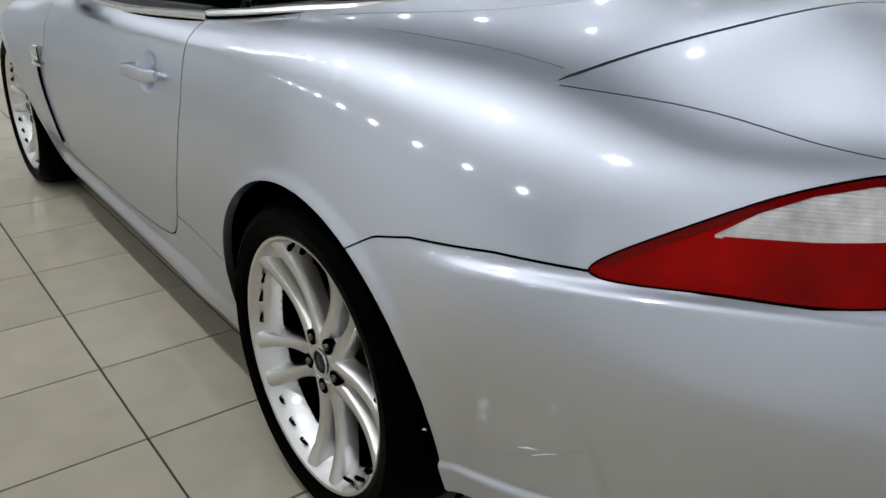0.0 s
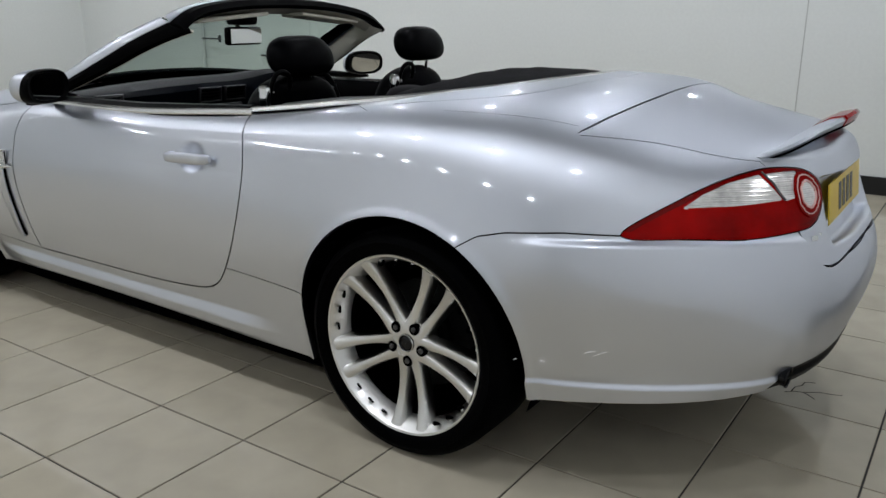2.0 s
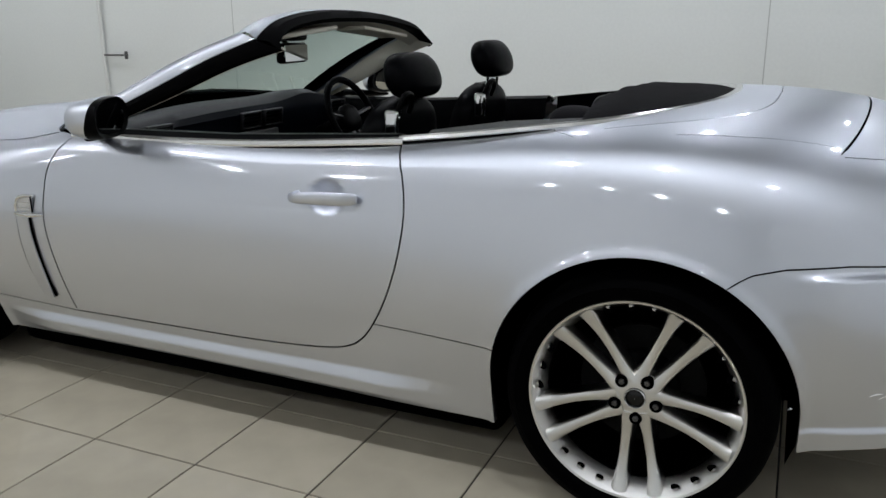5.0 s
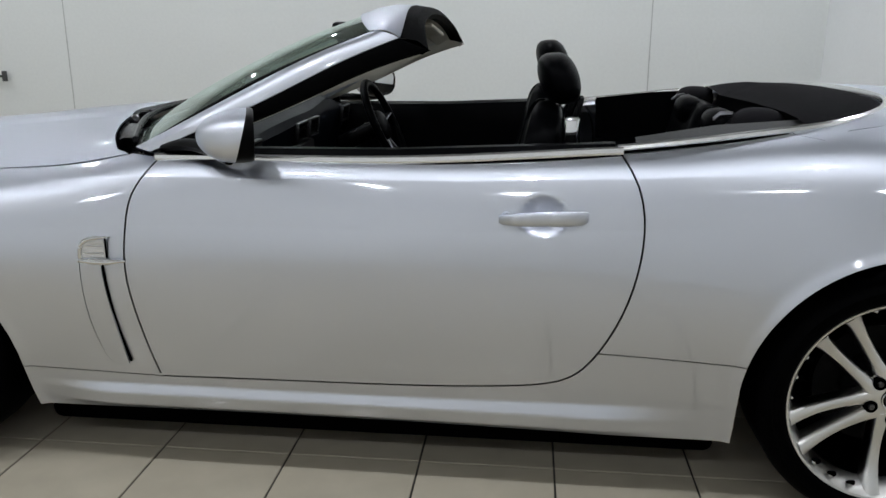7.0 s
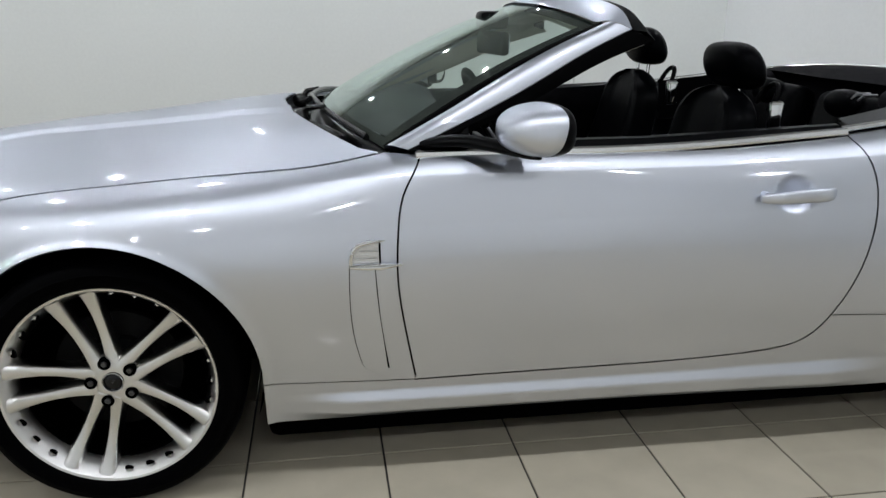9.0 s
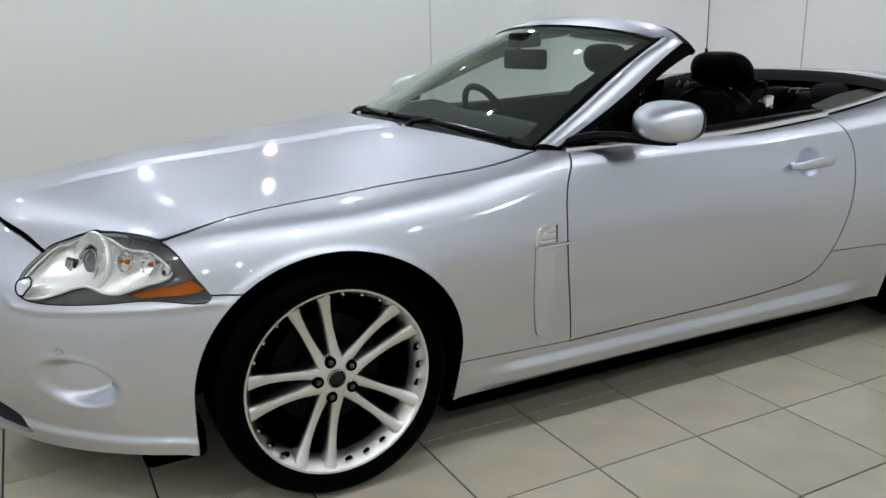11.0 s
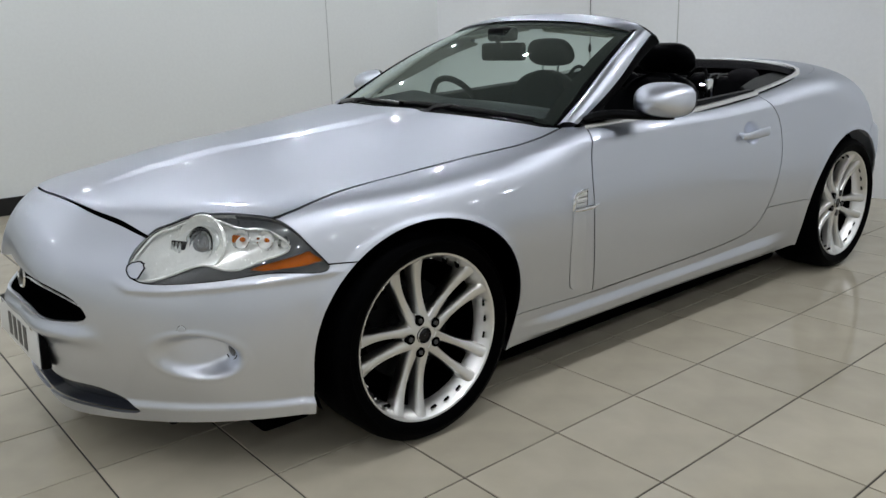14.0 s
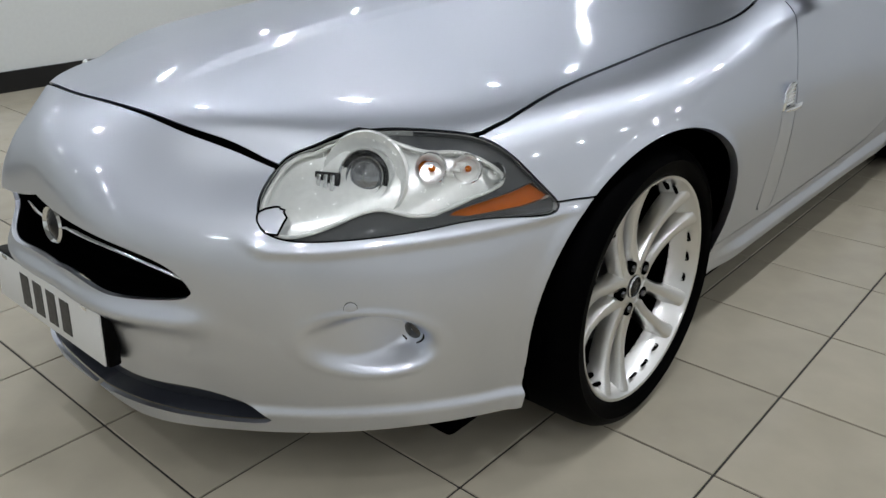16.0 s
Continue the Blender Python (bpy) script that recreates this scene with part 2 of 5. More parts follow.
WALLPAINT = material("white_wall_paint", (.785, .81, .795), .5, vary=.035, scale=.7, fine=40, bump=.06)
# ceiling dimness is put into the grey; the added panel is white to brighten
CEILPAINT = material("dimmed_ceiling_paint", (.235, .245, .25), .7, vary=.04, scale=1, fine=30, bump=.05)
BOUNCEPAINT = material("bounce_panel_paint", (.74, .76, .78), .6, vary=.03, scale=.8, fine=30, bump=.04)
# lighter copy of the wall paint; stronger light on these walls is in the colour
LITWALLPAINT = material("lit_wall_paint", (.90, .92, .93), .5, vary=.03, scale=.7, fine=40, bump=.05)
SKIRT = material("black_skirting", (.006, .006, .0065), .35, vary=.1)
GROUT = material("dark_grout", (.028, .026, .023), .8, vary=.2, scale=3, fine=80)
TILE = tile_material()
WHITEPIPE = material("white_pipe_paint", (.75, .76, .74), .4, vary=.03)
LIGHTBULB = glowing("downlight_glow", (1, .98, .95), 30)


# ---- building helpers ----
def sheet_mesh(name, verts, faces, mat, smooth=True):
    d = bpy.data.meshes.new(name)
    d.from_pydata([tuple(float(c) for c in p) for p in verts], [], [tuple(int(k) for k in f) for f in faces])
    d.materials.append(mat)
    if smooth:
        d.polygons.foreach_set("use_smooth", [True] * len(d.polygons))
    d.update()
    return d


def bm_mesh(name, bm, mat, smooth=True):
    d = bpy.data.meshes.new(name)
    bmesh.ops.recalc_face_normals(bm, faces=bm.faces)
    bm.to_mesh(d)
    bm.free()
    d.materials.append(mat)
    if smooth:
        d.polygons.foreach_set("use_smooth", [True] * len(d.polygons))
        d.set_sharp_from_angle(angle=radians(38))
    return d


def part(name, data, mat, parent, label=""):
    """Links a bmesh or a mesh as one object under a thing or a part."""
    if isinstance(data, bmesh.types.BMesh):
        data = bm_mesh(name, data, mat)
    ob = new(name, data)
    ob.parent = parent
    return tagged(ob, label)


def thing(name, label, category, group="", kind=""):
    return tagged(new(name), label, category, group, kind)


def box(bm, lo, hi, bevel=.0, m=None, segments=2):
    """A box between two corners, with rounded edges."""
    lo, hi = Vector(lo), Vector(hi)
    r = bmesh.ops.create_cube(bm, size=1, matrix=Matrix.LocRotScale((lo + hi) / 2, None, hi - lo))
    if bevel:
        edges = list({e for v in r["verts"] for e in v.link_edges})
        r2 = bmesh.ops.bevel(bm, geom=edges, offset=bevel, segments=segments, affect="EDGES", profile=.5)
        verts = list({v for f in r2["faces"] for v in f.verts} | {v for v in r["verts"] if v.is_valid})
    else:
        verts = r["verts"]
    if m is not None:
        bmesh.ops.transform(bm, matrix=m, verts=[v for v in verts if v.is_valid])
    return bm


def lathe(bm, profile, m, segments=64, close=False):
    """Turns a profile of (radius, height) about z, then moves it by m."""
    rings = []
    for r, h in profile:
        rings.append([bm.verts.new(m @ Vector((r * math.cos(2 * math.pi * k / segments), r * math.sin(2 * math.pi * k / segments), h))) for k in range(segments)])
    if close:
        rings.append(rings[0])
    for a, b in zip(rings, rings[1:]):
        for k in range(segments):
            bm.faces.new((a[k], a[(k + 1) % segments], b[(k + 1) % segments], b[k]))
    return bm


def loft(bm, rows, closed=False, caps=False):
    """Skins rows of points; closed joins each row's end to its start."""
    vs = [[bm.verts.new(p) for p in row] for row in rows]
    n = len(vs[0])
    for a, b in zip(vs, vs[1:]):
        for k in range(n if closed else n - 1):
            bm.faces.new((a[k], a[(k + 1) % n], b[(k + 1) % n], b[k]))
    if caps:
        bm.faces.new(vs[0][::-1])
        bm.faces.new(vs[-1])
    return bm


def tube(bm, points, radius, sides=10, flat=1.0):
    """A round or flattened rod along points."""
    pts = [Vector(p) for p in points]
    rows = []
    for i, p in enumerate(pts):
        d = (pts[min(i + 1, len(pts) - 1)] - pts[max(i - 1, 0)]).normalized()
        up = Vector((0, 0, 1)) if abs(d.z) < .9 else Vector((0, 1, 0))
        a = d.cross(up).normalized()
        b = a.cross(d)
        r = radius[i] if isinstance(radius, (list, tuple)) else radius
        rows.append([p + a * r * math.cos(2 * math.pi * k / sides) + b * r * flat * math.sin(2 * math.pi * k / sides) for k in range(sides)])
    return loft(bm, rows, closed=True, caps=True)


def curve(points, n):
    """n points on a smooth curve through the given ones."""
    p = np.array(points, float)
    d = np.concatenate([[0], np.cumsum(np.linalg.norm(np.diff(p, axis=0), axis=1))])
    return spline(d, p, np.linspace(0, d[-1], n))


def ellipsoid(bm, centre, radii, m=None, u=28, v=18, power=1.0):
    """A rounded body; power below 1 makes it boxier."""
    m = m or Matrix.Identity(4)
    q = lambda c: math.copysign(abs(c) ** power, c)
    rows = []
    for i in range(v + 1):
        th = math.pi * (i / v * .996 + .002)
        rows.append([m @ (Vector(centre) + Vector((radii[0] * q(math.sin(th)) * q(math.cos(2 * math.pi * k / u)), radii[1] * q(math.sin(th)) * q(math.sin(2 * math.pi * k / u)), radii[2] * q(math.cos(th))))) for k in range(u)])
    return loft(bm, rows, closed=True, caps=True)


# ---- the car's outer skin ----
def smoothstep(a, b, x):
    t = np.clip((x - a) / (b - a), 0, 1)
    return t * t * (3 - 2 * t)


def signed(px, py, poly):
    """Signed distance to a closed polygon, negative inside."""
    p = np.stack([px, py], 1)
    a = np.array(poly, float)
    b = np.roll(a, -1, 0)
    best = np.full(len(p), 1e9)
    inside = np.zeros(len(p), bool)
    for (x0, y0), (x1, y1) in zip(a, b):
        ex, ey = x1 - x0, y1 - y0
        t = np.clip(((px - x0) * ex + (py - y0) * ey) / (ex * ex + ey * ey + 1e-12), 0, 1)
        best = np.minimum(best, np.hypot(px - x0 - t * ex, py - y0 - t * ey))
        cross = (y0 > py) != (y1 > py)
        inside ^= cross & (px < ex * (py - y0) / (ey if abs(ey) > 1e-12 else 1e-12) + x0)
    return np.where(inside, -best, best)


def around(points, n=60):
    """A smooth closed outline through points."""
    p = np.array(points, float)
    p = np.concatenate([p[-3:], p, p[:3]])
    d = np.concatenate([[0], np.cumsum(np.linalg.norm(np.diff(p, axis=0), axis=1))])
    return spline(d, p, np.linspace(d[3], d[-3], n, endpoint=False))


WHEELS = ((0.0, .340), (2.752, .343))
ARCH = .386
DOOR = np.concatenate([curve([(1.915, .95), (1.945, .895), (1.984, .83), (2.002, .739), (2.006, .62), (1.988, .477), (1.955, .304)], 24),
                       curve([(1.95, .303), (1.5, .310), (1.038, .322), (.917, .333), (.814, .364), (.749, .437), (.69, .556), (.655, .693), (.650, .791), (.672, .885), (.722, .965)], 50),
                       np.array([(.73, 1.2), (1.90, 1.2)])])
BONNET = np.concatenate([curve([(3.565, -.2), (3.588, 0), (3.583, .08), (3.555, .205), (3.520, .290), (3.469, .374), (3.432, .446)], 28),
                         curve([(3.30, .52), (3.163, .692), (2.984, .724), (2.682, .738), (2.334, .757), (2.131, .768), (2.03, .758)], 24),
                         curve([(2.085, .72), (2.135, .635), (2.195, .50), (2.262, .287), (2.298, .057), (2.30, -.2)], 20)])
OPENING = np.concatenate([curve([(-.125, -.2), (-.125, 0), (-.12, .17), (-.10, .32), (-.05, .46), (.03, .575), (.12, .650), (.20, .690), (.30, .715), (.72, .755), (1.2, .780), (1.7, .788), (1.97, .780), (2.03, .758)], 50),
                          curve([(2.085, .72), (2.135, .635), (2.195, .50), (2.262, .287), (2.298, .057), (2.30, -.2)], 20)])
TONNEAU = np.concatenate([curve([(-.255, -.2), (-.255, 0), (-.253, .17), (-.25, .31), (-.235, .43), (-.19, .54), (-.10, .63), (.05, .703), (.16, .735)], 40), np.array([(.6, .70), (.6, -.2)])])
HEADLAMP = around([(5.329, .662), (5.346, .690), (5.343, .712), (5.322, .730), (5.26, .748), (5.175, .765), (5.089, .776), (5.02, .779), (4.95, .776), (4.883, .767), (4.832, .745), (4.781, .709), (4.73, .668), (4.700, .637), (4.832, .627), (4.969, .621), (5.089, .612), (5.192, .609), (5.25, .613), (5.30, .632)], 90)
TAILLAMP = around([(.99, .724), (.83, .803), (.66, .852), (.52, .873), (.41, .874), (.335, .850), (.315, .80), (.36, .742), (.455, .722), (.66, .710), (.83, .714)])
BOOT = np.concatenate([[(-.1, .645)], curve([(0, .645), (.25, .635), (.39, .626), (.42, .64), (.455, .722)], 14), [(.47, .80), (.50, .875)],
                       curve([(.51, .889), (.632, .898), (.826, .921), (1.094, .947), (1.185, .953)], 14),
                       curve([(1.19, .956), (1.118, .999), (1.05, 1.028), (1.0, 1.046)], 10), [(.985, 1.2), (-.1, 1.2)]])
REARSEAM = ((0, .25, .39, .42, .455, .66, .83, .99, 1.142, 1.288, 1.36, 1.41, 1.5), (.645, .635, .626, .64, .722, .709, .714, .724, .728, .720, .704, .672, .60))
SILLSEAM = ((.30, .40, .749, .79, .83, .917, 1.038, 1.5, 1.955, 2.45), (.422, .424, .437, .385, .355, .333, .322, .310, .303, .318))
GRILLE = around([(5.415, .508), (5.44, .545), (5.49, .572), (5.62, .605), (5.78, .630), (6.0, .632), (6.0, .487), (5.78, .484), (5.62, .480), (5.48, .486)])
INTAKE = around([(5.352, .214), (5.42, .262), (5.52, .280), (5.663, .288), (6.0, .292), (6.0, .205), (5.66, .200), (5.45, .200)])
VENT = np.concatenate([curve([(2.130, .655), (2.131, .58), (2.128, .50), (2.116, .42), (2.102, .365)], 10), curve([(2.094, .352), (2.075, .343), (2.05, .342), (2.036, .346)], 6), curve([(2.033, .352), (2.043, .43), (2.055, .52), (2.063, .60), (2.066, .655)], 10)])
LAMP_BRIGHT = around([(5.318, .655), (5.338, .690), (5.335, .712), (5.312, .730), (5.25, .744), (5.17, .761), (5.085, .771), (5.03, .752), (4.95, .748), (4.87, .726), (4.828, .695), (4.895, .668), (4.975, .645), (5.045, .650), (5.10, .660), (5.18, .634), (5.25, .619), (5.295, .632)], 90)
LAMP_AMBER = np.array([(4.945, .641), (4.93, .648), (4.80, .672), (4.765, .682), (4.715, .652), (4.78, .642), (4.90, .636)])
TAIL_CLEAR = np.array([(.815, .786), (.745, .818), (.66, .843), (.545, .861), (.50, .812), (.49, .799), (.655, .789)])
TAIL_CORNER = np.array([(.525, .861), (.45, .865), (.40, .866), (.42, .84), (.445, .80), (.475, .797)])
GAP = .0026


class Skin:
    """The left half of the outer skin: points, their place along and across it, and faces that cuts divide."""

    def __init__(self, nu, nv):
        s, grid = body_grid(nu, nv)
        self.P = grid.reshape(-1, 3)
        self.S = np.repeat(s, nv)
        self.faces = [(i * nv + j, (i + 1) * nv + j, (i + 1) * nv + j + 1, i * nv + j + 1) for i in range(nu - 1) for j in range(nv - 1)]
        du, dv = np.gradient(grid, axis=0), np.gradient(grid, axis=1)
        n = np.cross(du, dv)
        n /= np.linalg.norm(n, axis=2, keepdims=True) + 1e-12
        n[0, :, 1] = 0
        n[-1, :, 1] = 0
        n[:, -1, 1] = 0
        if n[nu // 2, nv // 3, 1] < 0:
            n = -n
        self.N = n.reshape(-1, 3)

    def cut(self, f):
        f = np.where(np.abs(f) < 1e-7, 1e-7, f)
        neg = (f < 0).tolist()
        faces, cache, fresh = [], {}, []
        count = len(self.P)
        for face in self.faces:
            k = sum(neg[i] for i in face)
            if k == 0 or k == len(face):
                faces.append(face)
                continue
            sides = ([], [])
            for i, j in zip(face, face[1:] + face[:1]):
                sides[neg[i]].append(i)
                if neg[i] != neg[j]:
                    key = (i, j) if i < j else (j, i)
                    if key not in cache:
                        a, b = key
                        cache[key] = count + len(fresh)
                        fresh.append((a, b, f[a] / (f[a] - f[b])))
                    sides[0].append(cache[key])
                    sides[1].append(cache[key])
            faces += [tuple(side) for side in sides if len(side) > 2]
        if fresh:
            a, b, t = (np.array(c) for c in zip(*fresh))
            mix = lambda q: np.concatenate([q, q[a] + (q[b] - q[a]) * (t[:, None] if q.ndim > 1 else t)])
            self.P, self.N, self.S = mix(self.P), mix(self.N), mix(self.S)
        self.faces = faces


def shape_details(k):
    """Creases, ledges, dishes and lips pressed into the panels."""
    P, N, S = k.P, k.N, k.S
    x, y, z = P[:, 0].copy(), P[:, 1].copy(), P[:, 2].copy()
    out = np.zeros(len(P))
    edge = .135 + .100 * smoothstep(3.15, 2.25, x) + .020 * smoothstep(3.27, 3.47, x)
    bulge = (1 - smoothstep(edge - .003, edge + .010, y)) * smoothstep(3.50, 3.25, x) * smoothstep(2.0, 2.1, x) * (z > .7)
    out += .0095 * bulge
    side = smoothstep(.42, .75, x) * smoothstep(2.37, 2.10, x) * (y > .6)
    upper, lower = .272 + .010 * smoothstep(1.4, .5, x), .250 - .006 * smoothstep(1.4, .5, x)
    out += .023 * np.clip((upper - z) / (upper - lower), 0, 1) * smoothstep(.165, .215, z) * side
    out += .010 * (1 - smoothstep(.318, .332, z)) * smoothstep(1.46, 1.10, S)
    front = smoothstep(4.50, 4.62, S)
    out += .014 * (1 - smoothstep(.230, .252, z)) * front
    out += .020 * np.exp(-((z - .445) / .025) ** 2) * smoothstep(5.36, 5.47, S)
    waist = np.interp(x, (.3, .68, 1.1, 1.8, 2.4), (.910, .886, .872, .870, .862))
    fold = np.clip(1 - np.where(z > waist, (z - waist) / .048, (waist - z) / .12), 0, 1)
    out += .008 * fold * smoothstep(.30, .62, x) * smoothstep(2.42, 2.10, x) * (y > .6)
    for wx, wz in WHEELS:
        d = np.where(z > wz, np.hypot(x - wx, z - wz), np.abs(x - wx)) - ARCH
        out += .007 * np.exp(-(d / .016) ** 2) * (y > .6)
    e = ((S - 5.112) / .122) ** 2 + ((z - .402) / .064) ** 2
    deep = .014 + .054 * smoothstep(5.205, 5.02, S)
    out -= deep * (1 - smoothstep(.38, 1.06, e))
    out += .003 * np.exp(-((np.sqrt(e) - 1.12) / .10) ** 2)
    brow = np.interp(S, (4.69, 4.86, 5.03, 5.18, 5.28, 5.34), (.637, .625, .616, .609, .612, .640)) - .019
    out += .006 * np.exp(-((z - brow) / .009) ** 2) * smoothstep(4.62, 4.72, S) * smoothstep(5.36, 5.27, S)
    dish = np.hypot((x - .900) / .057, (z - .794) / .049)
    out -= .017 * np.clip(1 - dish ** 2, 0, 1) ** .6 * (y > .6)
    lid = smoothstep(.315, .275, S) * smoothstep(.665, .68, z) * smoothstep(.845, .835, z)
    out -= .044 * lid * (x < -.5)
    k.P = P + N * out[:, None]
    k.P[:, 0] += .018 * np.exp(-((y - .22) / .13) ** 2) * smoothstep(3.35, 3.55, x) * smoothstep(.80, .70, z)
    k.P[:, 2] -= .014 * smoothstep(1.96, 2.30, x) * smoothstep(3.10, 2.65, x) * smoothstep(.60, .86, z)
    k.P[np.abs(y) < 1e-9, 1] = 0


def build_skin():
    k = Skin(460, 201)
    shape_details(k)

    def field(name, P, S):
        """How far points lie outside (or, negative, inside) one of the outlines."""
        x, y, z = P.T
        if name == "arch":
            return np.min([np.where(z > wz, np.hypot(x - wx, z - wz), np.abs(x - wx)) - ARCH for wx, wz in WHEELS], axis=0)
        plan = {"bonnet": (BONNET, .6), "opening": (OPENING, .8), "tonneau": (TONNEAU, .9)}
        flank = {"door": DOOR, "vent": VENT}
        nose = {"headlamp": HEADLAMP, "grille": GRILLE, "intake": INTAKE, "lamp_bright": LAMP_BRIGHT, "lamp_amber": LAMP_AMBER}
        tail = {"taillamp": TAILLAMP, "boot": BOOT, "tail_clear": TAIL_CLEAR, "tail_corner": TAIL_CORNER}
        f = np.ones(len(P))
        if name in plan:
            m = z > plan[name][1]
            f[m] = signed(x[m], y[m], plan[name][0])
        elif name in flank:
            m = y > .55
            f[m] = signed(x[m], z[m], flank[name])
        elif name in nose:
            m = x > 2.9
            f[m] = signed(S[m], z[m], nose[name])
        elif name in tail:
            m = x < -.2
            f[m] = signed(S[m], z[m], tail[name])
            if name == "boot":
                f *= 1 + 4.0 * smoothstep(.966, .950, z) * smoothstep(.47, .53, S)
        elif name in ("tail_ring", "tail_eye"):
            m = x < -.4
            f[m] = np.hypot((S[m] - .388) / .95, z[m] - .806) - (.056 if name == "tail_ring" else .031)
        elif name == "rear":
            f = np.where(S < 1.5, z - np.interp(S, *REARSEAM), 1.0)
        elif name == "front":
            f = np.where(S > 4.2, z - .640, 1.0)
        elif name == "deck":
            f = np.where((x < .1) & (x > -.5) & (z > .85), y - np.interp(x, (-.40, -.31, -.18, -.03), (.640, .669, .711, .747)), 1.0)
        elif name == "notch":
            f = np.where((x > 0) & (x < .5) & (z > .93), x - np.interp(y, (.70, .735, .752, .775), (.285, .272, .246, .205)), 1.0)
        elif name == "valance":
            f = np.where(S < .8, z - np.interp(S, (0, .36, .46, .52, .56), (.352, .352, .345, .30, .20)), 1.0)
        elif name == "sill":
            f = np.where((x > .3) & (x < 2.45) & (y > .55), z - np.interp(x, *SILLSEAM), 1.0)
        return f


    plain = ("arch", "opening", "grille", "intake", "valance", "lamp_bright", "lamp_amber", "tail_clear", "tail_corner", "tail_ring", "tail_eye")
    gaps = {"door": GAP, "bonnet": GAP * 1.5, "headlamp": GAP * .6, "taillamp": GAP * .6, "boot": GAP * 1.2, "rear": GAP * .8, "front": GAP * .8, "sill": GAP * .6, "vent": .0012, "deck": .0007, "tonneau": .0012, "notch": .0014}
    for name in plain:
        k.cut(field(name, k.P, k.S))
    k.cut(field("taillamp", k.P, k.S) + .013)
    for name, w in gaps.items():
        k.cut(field(name, k.P, k.S) - w)
        k.cut(field(name, k.P, k.S) + w)
    sizes = np.array([len(f) for f in k.faces])
    flat = np.concatenate([np.array(f) for f in k.faces])
    owner = np.repeat(np.arange(len(k.faces)), sizes)
    cen = np.stack([np.bincount(owner, k.P[flat, c]) for c in range(3)], 1) / sizes[:, None]
    cs = np.bincount(owner, k.S[flat]) / sizes
    g = {name: field(name, cen, cs) for name in (*plain, *gaps)}
    x, y, z = cen.T
    groups = {}
    for i, face in enumerate(k.faces):
        v = {n: q[i] for n, q in g.items()}
        if v["arch"] < 0 or v["opening"] < 0:
            continue
        X, Z, s = x[i], z[i], cs[i]
        wing_zone = s > 4.2
        if v["headlamp"] < GAP * .6:
            lab = "seam"
            if v["headlamp"] < -GAP * .6:
                lab = "headlamp"
                bits = "lamp_bright" if v["lamp_bright"] < 0 else "lamp_amber" if v["lamp_amber"] < 0 else "lamp_dark"
                groups.setdefault(bits, []).append(face)
        elif v["taillamp"] < GAP * .6:
            lab = "seam"
            if v["taillamp"] < -GAP * .6:
                lab = ("tail_eye" if v["tail_eye"] < 0 else "tail_ring" if v["tail_ring"] < 0 else "tail_clear" if min(v["tail_clear"], v["tail_corner"]) < 0
                       else "tail_edge" if v["taillamp"] > -.013 and z[i] > .735 else "tail_red")
        elif v["grille"] < 0:
            lab = "grille_hole"
        elif v["intake"] < 0:
            lab = "intake_hole"
        elif v["bonnet"] < GAP * 1.5:
            lab = "bonnet" if v["bonnet"] < -GAP * 1.5 else "seam"
        elif abs(v["vent"]) < .0012:
            lab = "seam"
        elif v["vent"] < 0:
            lab = "side_vent"
        elif v["door"] < GAP:
            lab = "door" if v["door"] < -GAP else "seam"
        elif .3 < X < 2.45 and v["sill"] < GAP * .6:
            lab = "sill" if v["sill"] < -GAP * .6 else "seam"
        elif X < -.2 and v["boot"] < GAP * 1.2:
            lab = "boot_lid" if v["boot"] < -GAP * 1.2 else "seam"
        elif s < 1.5 and v["rear"] < GAP * .8:
            lab = "seam" if v["rear"] > -GAP * .8 else "valance" if v["valance"] < 0 else "rear_bumper"
        elif abs(v["deck"]) < .0007 and -.40 < X < -.04:
            lab = "seam"
        elif abs(v["tonneau"]) < .0012 and X < .14:
            lab = "seam"
        elif abs(v["notch"]) < .0014 and y[i] < .772:
            lab = "seam"
        elif X < 1.5:
            lab = "rear_quarter"
        elif wing_zone and s < 4.95 and abs(Z - .64) < GAP * .8:
            lab = "seam"
        elif wing_zone and (Z < .64 or s > 4.95):
            lab = "front_bumper"
        else:
            lab = "front_wing"
        groups.setdefault(lab, []).append(face)
    return k, groups


SKIN, GROUPS = build_skin()


